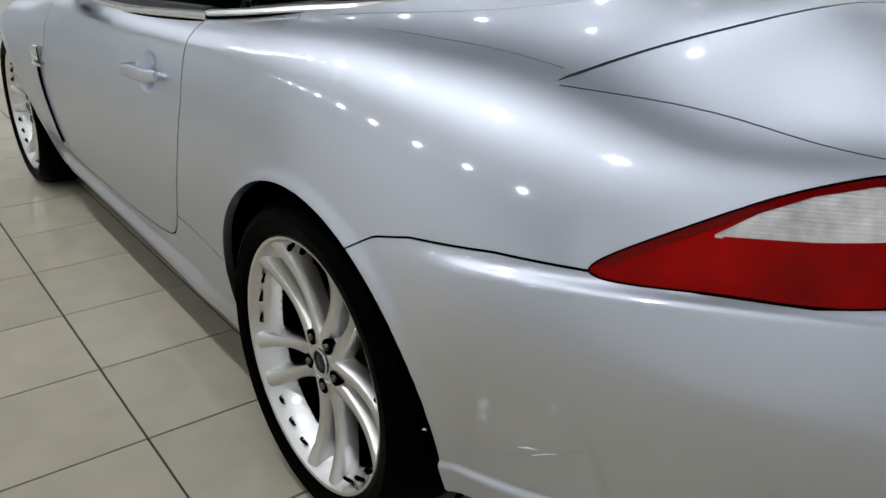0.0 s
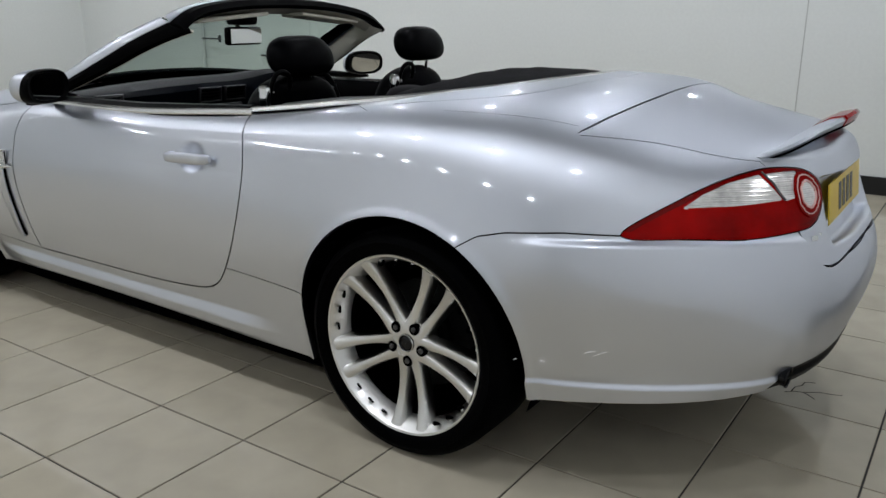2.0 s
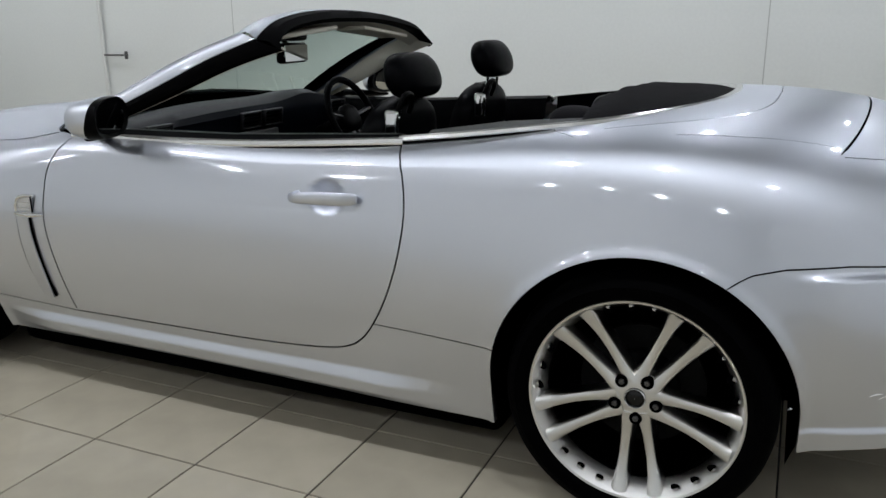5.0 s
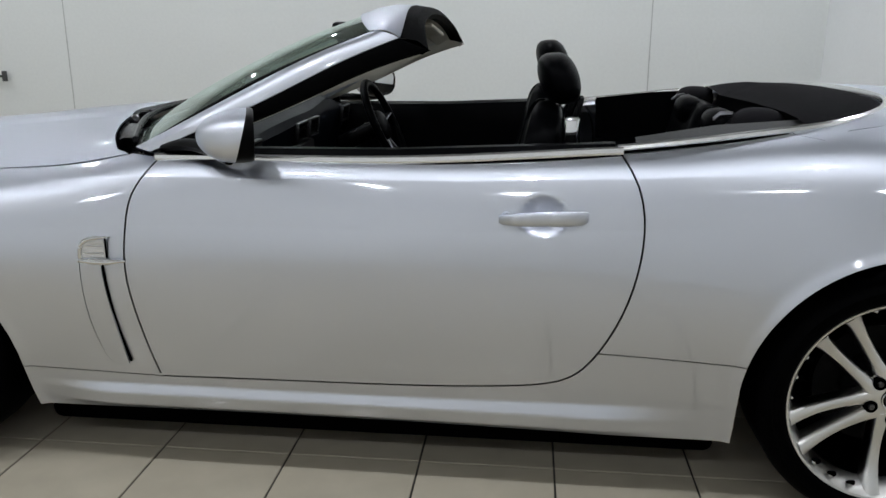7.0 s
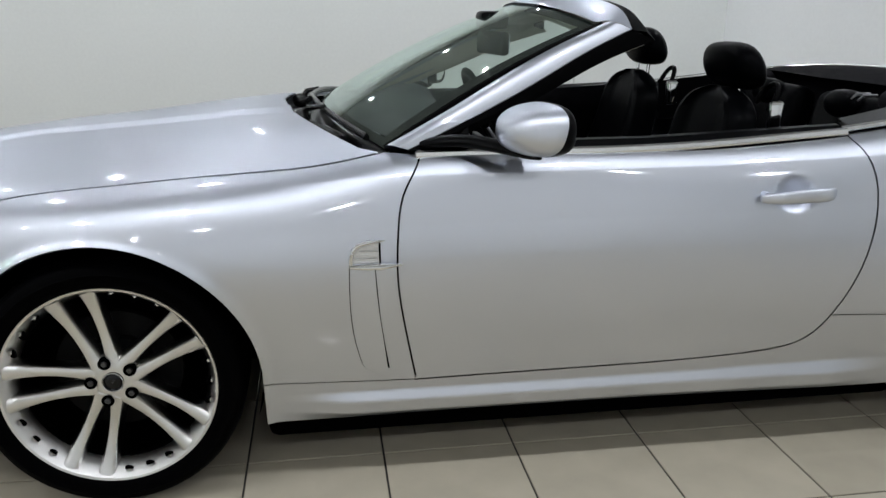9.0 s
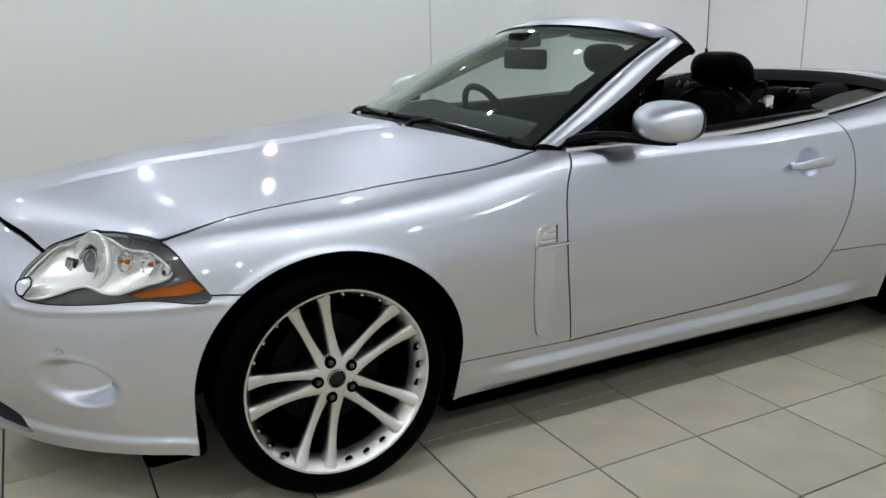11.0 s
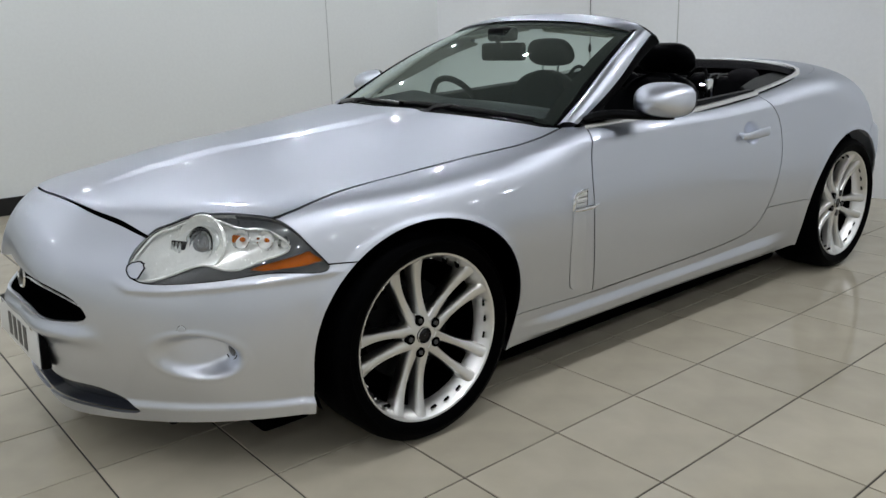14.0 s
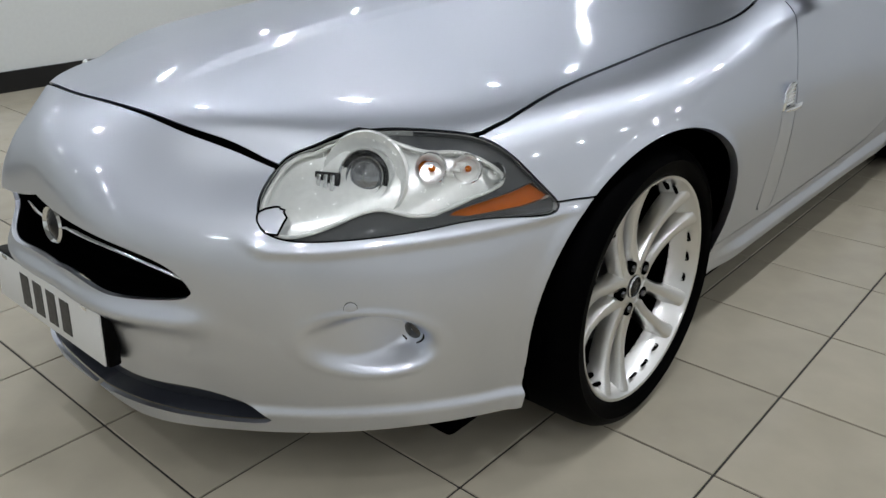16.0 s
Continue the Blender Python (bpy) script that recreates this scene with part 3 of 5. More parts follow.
def skin_mesh(name, faces, mat, inward=0.0, flange=.010, mirror=False, both=False, push=None):
    """A panel from skin faces: moved inward, with its edges turned in to give it thickness."""
    k = SKIN
    used = sorted({i for f in faces for i in f})
    index = {v: n for n, v in enumerate(used)}
    P = k.P[used] - k.N[used] * inward
    if push is not None:
        P = P + k.N[used] * push(P)[:, None]
    N = k.N[used]
    F = [tuple(index[i] for i in f) for f in faces]
    edges = {}
    for f in F:
        for a, b in zip(f, f[1:] + f[:1]):
            edges[(a, b)] = 1
    rim = [(a, b) for a, b in edges if (b, a) not in edges and not (abs(P[a][1]) < 1e-6 and abs(P[b][1]) < 1e-6)]
    verts, extra = list(P), {}
    if flange:
        for a, b in rim:
            for q in (a, b):
                if q not in extra:
                    extra[q] = len(verts)
                    verts.append(P[q] - N[q] * flange)
        F = F + [(b, a, extra[a], extra[b]) for a, b in rim]
    verts = np.array(verts)
    flip = verts * np.array((1, -1, 1))
    if both:
        n = len(verts)
        F = F + [tuple(i + n for i in f[::-1]) for f in F]
        verts = np.concatenate([verts, flip])
    elif mirror:
        verts, F = flip, [f[::-1] for f in F]
    bm = bmesh.new()
    vs = [bm.verts.new(p) for p in verts]
    for f in F:
        try:
            bm.faces.new([vs[i] for i in f])
        except ValueError:
            pass
    if both:
        bmesh.ops.remove_doubles(bm, verts=[v for v in bm.verts if abs(v.co.y) < 2e-4], dist=3e-4)
    d = bpy.data.meshes.new(name)
    bm.normal_update()
    bm.to_mesh(d)
    bm.free()
    d.materials.append(mat)
    d.polygons.foreach_set("use_smooth", [True] * len(d.polygons))
    d.set_sharp_from_angle(angle=radians(50))
    return d


def vent_ramp(P):
    """The vent's cover swells outward towards its rear edge."""
    x, y, z = P.T
    return .013 * smoothstep(2.128, 2.055 - .02 * smoothstep(.5, .35, z), x)


def bumper_shoulder(P):
    """The rear bumper stands proud in a rounded shoulder under the tail lamps."""
    x, y, z = P.T
    d = .716 - z
    return .015 * smoothstep(0, .024, d) * smoothstep(.26, .01, d) * smoothstep(-.30, -.44, x) * smoothstep(.30, .42, y)


def side_y(x, z):
    """How far out the flank lies at a place along and up."""
    near = np.argsort((SKIN.P[:, 0] - x) ** 2 + (SKIN.P[:, 2] - z) ** 2 + 9.0 * (SKIN.P[:, 1] < .6))[:6]
    w = 1 / ((SKIN.P[near, 0] - x) ** 2 + (SKIN.P[near, 2] - z) ** 2 + 1e-7)
    return float((SKIN.P[near, 1] * w).sum() / w.sum())


def slot_mesh(sy):
    """The outlet behind the vent's cover: a tapered dark channel."""
    line = curve([(2.060, .640), (2.056, .58), (2.049, .50), (2.038, .42), (2.026, .352)], 22)
    rows = []
    for i, (x, z) in enumerate(line):
        w = .0004 + .0016 * math.sin(math.pi * min(1, i / 21 * .96) ** 1.3) ** .8
        y = side_y(x, z)
        rows.append([(x + b, (y + c) * sy, z) for b, c in ((.014, -.006), (.014, .006), (.0052, .0085), (.0040, .0075), (.0032 - w, -.004), (.004, -.008))])
    bm = bmesh.new()
    loft(bm, rows, closed=True, caps=True)
    return bm_mesh("vent_slot", bm, SEAM_SHADE)


car = thing("convertible_car", "silver two-door convertible car with its roof folded, parked on tiles", "car")
front_bumper = part("front_bumper", skin_mesh("front_bumper", GROUPS["front_bumper"], PAINT, both=True), PAINT, car)
part("bonnet", skin_mesh("bonnet", GROUPS["bonnet"], PAINT, both=True), PAINT, car)
boot_lid = part("boot_lid", skin_mesh("boot_lid", GROUPS["boot_lid"], PAINT, both=True), PAINT, car)
rear_bumper = part("rear_bumper", skin_mesh("rear_bumper", GROUPS["rear_bumper"], PAINT, both=True, push=bumper_shoulder), PAINT, car)
part("panel_gap", skin_mesh("panel_gap", GROUPS["seam"], SEAM_SHADE, inward=.007, flange=0, both=True), SEAM_SHADE, car, "dark gap between the body panels")
part("rear_valance", skin_mesh("rear_valance", GROUPS["valance"], TRIM, inward=.004, both=True), TRIM, rear_bumper, "black lower valance")
DOORS, WINGS = [], []
for flip in (False, True):
    DOORS.append(part("door", skin_mesh("door", GROUPS["door"], PAINT, mirror=flip), PAINT, car))
    WINGS.append(part("front_wing", skin_mesh("front_wing", GROUPS["front_wing"], PAINT, mirror=flip, flange=.02), PAINT, car))
    part("vent_slot", slot_mesh(-1 if flip else 1), SEAM_SHADE, WINGS[-1], "dark outlet slot")
    part("side_vent", skin_mesh("side_vent", GROUPS["side_vent"], PAINT, mirror=flip, flange=.014, push=vent_ramp), PAINT, WINGS[-1])
    part("sill", skin_mesh("sill", GROUPS["sill"], PAINT, mirror=flip, flange=.02), PAINT, car)
part("rear_quarter", skin_mesh("rear_quarter", GROUPS["rear_quarter"], PAINT, both=True, flange=.02), PAINT, car, "silver rear wings and deck behind the seats")


# ---- lamps, grille, plates and badges ----
def sides():
    return ((1, False), (-1, True))


def at(p, sy):
    return Vector((p[0], p[1] * sy, p[2]))


def facing(p, d):
    """A pose at p whose z axis points along d."""
    return Matrix.Translation(p) @ Vector(d).to_track_quat("Z", "Y").to_matrix().to_4x4()


def on_skin(S, z, depth):
    """A point below the left half of the skin, at a place along and up it."""
    d = (SKIN.S - S) ** 2 + (SKIN.P[:, 2] - z) ** 2
    near = np.argsort(d)[:6]
    w = 1 / (d[near] + 1e-7)
    w = w[:, None] / w.sum()
    return Vector((SKIN.P[near] * w).sum(0) - (SKIN.N[near] * w).sum(0) * depth)


def headlamp(sy, flip):
    lamp = part("headlamp", skin_mesh("headlamp", GROUPS["lamp_dark"], LAMPGREY, inward=.018, flange=-.012, mirror=flip), LAMPGREY, car, "clear headlamp with bright reflectors and an amber strip")
    part("lamp_shell", skin_mesh("lamp_shell", GROUPS["headlamp"], REFLECTOR, inward=.030, flange=-.027, mirror=flip), REFLECTOR, lamp)
    part("reflector_panel", skin_mesh("reflector_panel", GROUPS["lamp_bright"], REFLECTOR, inward=.026, flange=-.004, mirror=flip), REFLECTOR, lamp)
    part("indicator", skin_mesh("indicator", GROUPS["lamp_amber"], AMBER, inward=.016, flange=.014, mirror=flip), AMBER, lamp, "amber indicator strip")
    lens = part("lens", skin_mesh("lens", GROUPS["headlamp"], LENS, flange=0, mirror=flip), LENS, lamp, "clear outer lens")
    lens.visible_shadow = False
    way = Vector((.86, .40 * sy, .30)).normalized()
    spot = at((3.328, .560, .700), sy)
    bm = bmesh.new()
    lathe(bm, [(.053, -.03), (.053, .004), (.0505, .008), (.048, .004), (.047, -.006)], facing(spot, way), 40)
    ring = part("projector_ring", bm, CHROME, lamp, "chrome ring of the projector")
    bm = bmesh.new()
    lathe(bm, [(.0475, -.003), (.044, -.006), (.038, -.005)], facing(spot, way), 40)
    part("ring_groove", bm, RIVET, ring)
    bm = bmesh.new()
    lathe(bm, [(.0385, -.012), (.0385, .003), (.0365, .006), (.0345, .002), (.034, -.012)], facing(spot, way), 40)
    part("inner_ring", bm, CHROME, ring)
    bm = bmesh.new()
    lathe(bm, [(.083, -.010), (.087, .000), (.083, .005), (.078, -.002), (.066, -.016), (.054, -.020)], facing(spot, way), 44)
    part("projector_bowl", bm, REFLECTOR, lamp)
    bm = bmesh.new()
    lathe(bm, [(.0345, -.014), (.033, -.004), (.027, .004), (.016, .009), (.002, .011)], facing(spot, way), 32)
    part("projector_lens", bm, material("projector_glass", (.30, .31, .33), .06, metal=.7, coat=1, spec=.9), lamp)
    edge = [on_skin(S, z, .011) for S, z in LAMP_BRIGHT]
    bm = bmesh.new()
    tube(bm, [at(p, sy) for p in edge + edge[:1]], .0042, 8)
    part("reflector_edge", bm, REFLECTOR, lamp, "bright moulded reflector edge")
    for place, r, bulb in (((3.248, .655, .716), .031, AMBER), ((3.196, .700, .712), .029, AMBER), ((3.158, .737, .703), .020, REFLECTOR)):
        c = at(place, sy) - way * .010
        bm = bmesh.new()
        lathe(bm, [(r, .012), (r * .94, .015), (r * .86, .006), (r * .6, -.008), (r * .25, -.014), (.001, -.015)], facing(c, way), 32)
        part("reflector_bowl", bm, CHROME, lamp)
        bm = bmesh.new()
        ellipsoid(bm, (0, 0, 0), (r * .22, r * .22, r * .34), facing(c + way * .004, way), 12, 8)
        part("bulb", bm, bulb, lamp)
    for k in range(3):
        bm = bmesh.new()
        m = facing(at((3.222 - .006 * k, .676 + .010 * k, .700 + .012 * k), sy) - way * .004, way)
        box(bm, (-.010, -.003, -.004), (.010, .003, .004), .001, m)
        part("lens_bar", bm, REFLECTOR, lamp)
    # position lamp beside the projector
    m = facing(at((3.392, .512, .694), sy) - way * .015, way)
    bm = bmesh.new()
    box(bm, (-.026, -.020, -.012), (.026, .020, -.004), .003, m)
    part("position_lamp", bm, RIVET, lamp, "small dark position lamp")
    for k in (-.014, .0, .014):
        bm = bmesh.new()
        box(bm, (k - .0045, -.015, -.005), (k + .0045, .015, .003), .0015, m)
        part("position_lens", bm, CHROME, lamp)
    # body-coloured washer cover at the front corner
    cover = [on_skin(S, z, -.0008) for S, z in around([(5.322, .654), (5.308, .662), (5.277, .657), (5.263, .640), (5.264, .624), (5.284, .623), (5.305, .636)], 28)]
    mid = sum((Vector(p) for p in cover), Vector()) / len(cover)
    bm = bmesh.new()
    ring = [[at(p, sy) for p in cover], [at(Vector(p) * .55 + mid * .45 + (mid - Vector((3.2, .3, .6))).normalized() * .0015, sy) for p in cover]]
    loft(bm, ring, closed=True)
    bm.faces.new([v for v in list(bm.verts)[len(cover):]])
    cap = part("washer_cap", bm, PAINT, lamp, "silver headlamp washer cover")
    bm = bmesh.new()
    tube(bm, [at(p, sy) for p in cover + cover[:1]], .0022, 6)
    part("washer_gap", bm, SEAM_SHADE, cap)


def tail_lamp(sy, flip):
    lamp = part("tail_lamp", skin_mesh("tail_lamp", GROUPS["tail_red"], RED, inward=.001, mirror=flip), RED, car, "red and clear tail lamp with a round eye")
    part("lens_edge", skin_mesh("lens_edge", GROUPS["tail_edge"], DEEPRED, mirror=flip), DEEPRED, lamp)
    part("clear_lens", skin_mesh("clear_lens", GROUPS["tail_clear"], WHITELENS, inward=.0015, mirror=flip), WHITELENS, lamp, "ribbed clear lens")
    part("ring", skin_mesh("ring", GROUPS["tail_ring"], RED, inward=-.004, flange=.008, mirror=flip), RED, lamp, "raised red ring")
    part("eye", skin_mesh("eye", GROUPS["tail_eye"], WHITELENS, inward=-.003, mirror=flip), WHITELENS, lamp, "round clear eye")
    for r, thick in ((.0335, .0030), (.0475, .0018)):
        bm = bmesh.new()
        turn = [on_skin(.388 + .95 * r * math.cos(2 * math.pi * j / 40), .806 + r * math.sin(2 * math.pi * j / 40), -.004) for j in range(41)]
        tube(bm, [at(p, sy) for p in turn], thick, 8)
        part("eye_rim", bm, PINKLENS, lamp, "pale pink moulded rim")
    bm = bmesh.new()
    tube(bm, [at(on_skin(S, z, .0005), sy) for S, z in ((.527, .866), (.512, .838), (.495, .812), (.482, .798))], .0032, 8)
    part("lens_divider", bm, LAMPGREY, lamp, "dark divider of the clear lens")


for sy, flip in sides():
    headlamp(sy, flip)
    tail_lamp(sy, flip)

grille = part("grille", skin_mesh("grille", GROUPS["grille_hole"], SEAM_SHADE, inward=.055, flange=-.043, both=True), SEAM_SHADE, car, "black mesh grille with a chrome bar and round badge")
part("lower_intake", skin_mesh("lower_intake", GROUPS["intake_hole"], INTAKE_PLASTIC, inward=.05, flange=-.037, both=True), INTAKE_PLASTIC, car, "dark satin lower air intake")
bar = curve([(3.600, .335, .517), (3.640, .20, .543), (3.668, .09, .560), (3.674, 0, .566)], 16)
bm = bmesh.new()
tube(bm, [tuple(p) for p in bar] + [(p[0], -p[1], p[2]) for p in bar[::-1][1:]], .0085, 10, .8)
part("grille_bar", bm, CHROME, grille, "curved chrome bar")
bm = bmesh.new()
lathe(bm, [(.040, -.006), (.041, .004), (.037, .009), (.033, .006), (.031, .003)], facing((3.684, 0, .566), (1, 0, .12)), 40)
part("badge_ring", bm, CHROME, grille)
bm = bmesh.new()
lathe(bm, [(.031, -.004), (.031, .003), (.022, .006), (.012, .010), (.001, .012)], facing((3.684, 0, .566), (1, 0, .12)), 32)
part("badge", bm, RIVET, grille, "round metal badge")
mesh_bm = bmesh.new()
for i in range(4):
    pts = curve([(3.565, .31, .50 + .0), (3.62, .17, .505 + .026 * i), (3.632, 0, .510 + .030 * i)], 10)
    tube(mesh_bm, [tuple(p) for p in pts] + [(p[0], -p[1], p[2]) for p in pts[::-1][1:]], .003, 6)
part("grille_wire", mesh_bm, TRIM, grille)


def plate(name, mat, width, height, m, count, label):
    """A number plate whose characters are plain bars."""
    bm = bmesh.new()
    box(bm, (-width / 2, -height / 2, 0), (width / 2, height / 2, .004), .0015)
    bm.transform(m)
    p = part(name, bm, mat, car, label)
    for i in range(count):
        bm = bmesh.new()
        c = (i - (count - 1) / 2) * .064
        box(bm, (c - .021, -.039, .0038), (c + .021, .039, .0052))
        bm.transform(m)
        part("character_bar", bm, INK, p)
    return p


def upright(p, d, tilt=0):
    """A pose whose z points along d and whose x lies level."""
    z = Vector(d).normalized()
    x = Vector((0, 0, 1)).cross(z).normalized()
    y = z.cross(x)
    return Matrix.Translation(p) @ Matrix((x, y, z)).transposed().to_4x4()


front_plate = plate("front_number_plate", PLATEWHITE, .50, .115, upright((3.712, -.06, .372), (1, 0, .06)), 4, "white number plate with black characters")
bm = bmesh.new()
box(bm, (-.256, -.062, -.030), (.256, .062, -.001), .006)
bm.transform(upright((3.712, -.06, .372), (1, 0, .06)))
part("plate_holder", bm, TRIM, front_plate)
for side in (-.19, .19):
    bm = bmesh.new()
    box(bm, (side - .012, .050, .0035), (side + .012, .060, .007), .002)
    bm.transform(upright((3.712, -.06, .372), (1, 0, .06)))
    part("plate_clip", bm, CHROME, front_plate)
plate("rear_number_plate", PLATEYELLOW, .52, .112, upright((-.968, 0, .762), (-1, 0, .12)), 4, "yellow number plate with black characters")
for i, (w, h) in enumerate(((.022, .014), (.018, .016), (.016, .012))):
    bm = bmesh.new()
    c = Vector((-.966 - .004 * i, .392 - .028 * i, .700))
    box(bm, (-w / 2, -h / 2, -.002), (w / 2, h / 2, .003), .001)
    bm.transform(upright(c, (-.85, .52, .1)))
    part("model_badge", bm, CHROME, boot_lid)

# spoiler blade with its high brake lamp
spine = [(-.800, .415, .893), (-.855, .36, .915), (-.905, .25, .945), (-.940, .13, .963), (-.952, 0, .970)]
sp = curve(spine, 18)
sp = np.concatenate([sp, (sp * np.array((1, -1, 1)))[::-1][1:]])
rows = []
for p in sp:
    k = float(np.clip(1 - abs(p[1]) / .43, 0, 1)) ** .6
    depth, rise = .020 + .055 * k, .004 + .020 * k
    row = [(p[0] + depth, p[1], p[2] - .012), (p[0] + depth * .3, p[1], p[2] + rise * .6), (p[0] - .012, p[1], p[2] + rise), (p[0] - .020, p[1], p[2] + rise * .6),
           (p[0] - .012, p[1], p[2] - .004), (p[0] + depth * .4, p[1], p[2] - .016)]
    rows.append(row)
bm = bmesh.new()
loft(bm, rows, closed=True, caps=True)
spoiler = part("spoiler", bm, PAINT, boot_lid, "silver lip spoiler")
bm = bmesh.new()
tube(bm, [(r[4][0] + .003, r[4][1], r[4][2] - .004) for r in rows], .0042, 8)
part("spoiler_gap", bm, SEAM_SHADE, spoiler)
bm = bmesh.new()
loft(bm, [[(q[0] - (.004 if j in (2, 3, 4) else -.0), q[1], q[2] + (.004 if j in (1, 2, 3) else 0)) for j, q in enumerate(r)] for r in rows if abs(r[0][1]) < .135], closed=True, caps=True)
part("high_brake_lamp", bm, RED, boot_lid, "red high brake lamp")


# ---- side details ----
def side_parts(sy, flip):
    door, wing = DOORS[flip], WINGS[flip]
    bm = bmesh.new()
    hp = curve([(.790, .884, .799), (.815, .900, .799), (.90, .908, .797), (.985, .906, .793), (1.012, .888, .790)], 24)
    rows = []
    for i, p in enumerate(hp):
        k = .55 + .45 * math.sin(math.pi * min(1, max(0, i / 23))) ** .35
        tall = (.0160 + .0055 * (1 - i / 23)) * k
        rows.append([at((p[0], p[1] + .0095 * k * math.copysign(abs(math.cos(a)) ** .75, math.cos(a)), p[2] + tall * math.copysign(abs(math.sin(a)) ** .75, math.sin(a))), sy) for a in (2 * math.pi * j / 16 for j in range(16))])
    loft(bm, rows, closed=True, caps=True)
    part("handle", bm, PAINT, door, "silver door handle")
    for x in (.812, .995):
        bm = bmesh.new()
        tube(bm, [at((x, .86, .795), sy), at((x, .892, .797), sy)], .011, 10)
        part("handle_mount", bm, PAINT, door)
    # repeater lamp and chrome bar of the wing vent
    bm = bmesh.new()
    pts = curve([(2.125, .906, .652), (2.124, .907, .682), (2.114, .907, .702), (2.09, .907, .713), (2.056, .906, .717), (2.038, .902, .718)], 20)
    tube(bm, [at(p, sy) for p in pts], [.007 if i < 14 else .007 - .001 * (i - 13) for i in range(20)], 10)
    tube(bm, [at(p, sy) for p in ((2.128, .912, .652), (2.086, .917, .652), (2.046, .919, .653), (1.996, .911, .655))], [.005, .0085, .009, .003], 10)
    vent = part("vent_trim", bm, CHROME, wing, "chrome vent trim")
    bm = bmesh.new()
    loft(bm, [[at((x, .903 + dy, z), sy) for x, z in ((2.119, .660), (2.118, .684), (2.108, .700), (2.086, .708), (2.056, .711), (2.054, .660))] for dy in (-.012, .004)], closed=True, caps=True)
    lamp = part("side_repeater", bm, REPEATER, wing, "clear side repeater lamp")
    for i in range(5):
        bm = bmesh.new()
        tube(bm, [at((2.057, .9085, .665 + .0095 * i), sy), at((2.116 - .0012 * i * i, .9085, .665 + .0095 * i), sy)], .0022, 6)
        part("lens_rib", bm, CHROME if i % 2 else REPEATER, lamp)
    bm = bmesh.new()
    tube(bm, [at((2.052, .905, .660), sy), at((2.052, .905, .712), sy)], .0026, 8)
    part("repeater_edge", bm, SEAM_SHADE, lamp)
    # chrome strip along the top of the door and the rear quarter
    belt = curve([(1.945, .790, .914), (1.7, .796, .916), (1.2, .790, .922), (.72, .764, .948), (.70, .763, .949)], 40)
    bm = bmesh.new()
    rows = []
    for p in belt:
        rows.append([at((p[0], p[1] + dy, p[2] + dz), sy) for dy, dz in ((.008, -.010), (.0095, -.002), (.0075, .008), (.001, .012), (-.012, .008), (-.012, -.014))])
    loft(bm, rows, closed=True, caps=True)
    part("belt_strip", bm, STRIP, door, "chrome waist strip")
    belt2 = curve([(.716, .758, .950), (.50, .742, .973), (.30, .721, .997), (.20, .697, 1.008), (.12, .656, 1.018), (.03, .577, 1.030), (-.05, .462, 1.040), (-.10, .32, 1.048), (-.12, .17, 1.052), (-.125, 0, 1.053)], 60)
    bm = bmesh.new()
    rows = []
    for i, p in enumerate(belt2):
        d = belt2[min(i + 1, 59)] - belt2[max(i - 1, 0)]
        o = np.array((-d[1], d[0], 0))
        o = o / np.linalg.norm(o) * (-1)
        if o[1] < 0 and abs(d[0]) > abs(d[1]):
            o = -o
        if abs(d[0]) <= abs(d[1]) and o[0] > 0:
            o = -o
        rows.append([at(p + o * a + np.array((0, 0, b)), sy) for a, b in ((.008, -.006), (.011, .002), (.008, .010), (.0, .014), (-.010, .011), (-.012, -.002))])
    loft(bm, rows, closed=True, caps=True)
    part("deck_strip", bm, STRIP, car, "chrome strip round the hood well")
    for line, owner in ((belt, door), (belt2[:34], car)):
        bm = bmesh.new()
        tube(bm, [at(p + np.array((0, .0105, -.0115 if owner is door else -.006)), sy) for p in line], .0024, 6)
        part("strip_seal", bm, SEAM_SHADE, owner, "black seal under the chrome strip")
    # door mirror
    bm = bmesh.new()
    m = Matrix.Translation(at((1.676, .938, .997 if sy > 0 else 1.012), sy)) @ pose(0, 0, 0, 0, 0, 20 * sy)

    def oval(x, k, lean, wide=.114, tall=.064):
        """An upright oval; lean carries its lower half forward."""
        ring = []
        for j in range(36):
            cy, cz = math.cos(2 * math.pi * j / 36), math.sin(2 * math.pi * j / 36)
            z = tall * k * math.copysign(abs(cz) ** .76, cz)
            ring.append(m @ Vector((x - lean * z, wide * k * math.copysign(abs(cy) ** .74, cy), z)))
        return ring

    rows = []
    for i in range(17):
        t = 1 - math.cos(math.pi / 2 * i / 16)
        rows.append(oval(.082 - .108 * t, max(.02, math.sqrt(1 - (1 - t) ** 2)), .28 * t))
    loft(bm, rows, closed=True, caps=True)
    mirror = part("door_mirror", bm, PAINT, car, "silver door mirror on a black foot")
    bm = bmesh.new()
    loft(bm, [oval(x, k, lean) for x, k, lean in ((-.024, .985, .28), (-.0255, 1.012, .27), (-.040, 1.01, .14), (-.051, .985, .06), (-.056, .95, .03), (-.050, .79, .02), (-.044, .76, .02))], closed=True, caps=True)
    part("mirror_surround", bm, TRIM, mirror)
    bm = bmesh.new()
    loft(bm, [oval(x, .77, .02 if sy > 0 else .15) for x in (-.044, -.051 if sy > 0 else -.057)], closed=True, caps=True)
    part("mirror_glass", bm, MIRROR, mirror)
    bm = bmesh.new()
    foot = curve([(1.93, .770, .938), (1.86, .790, .950), (1.78, .835, .950), (1.71, .905, .942), (1.665, .985, .936)], 14)
    tube(bm, [at(p, sy) for p in foot], [.016, .022, .026, .027, .027, .028, .028, .028, .027, .026, .024, .022, .018, .010], 12, .62)
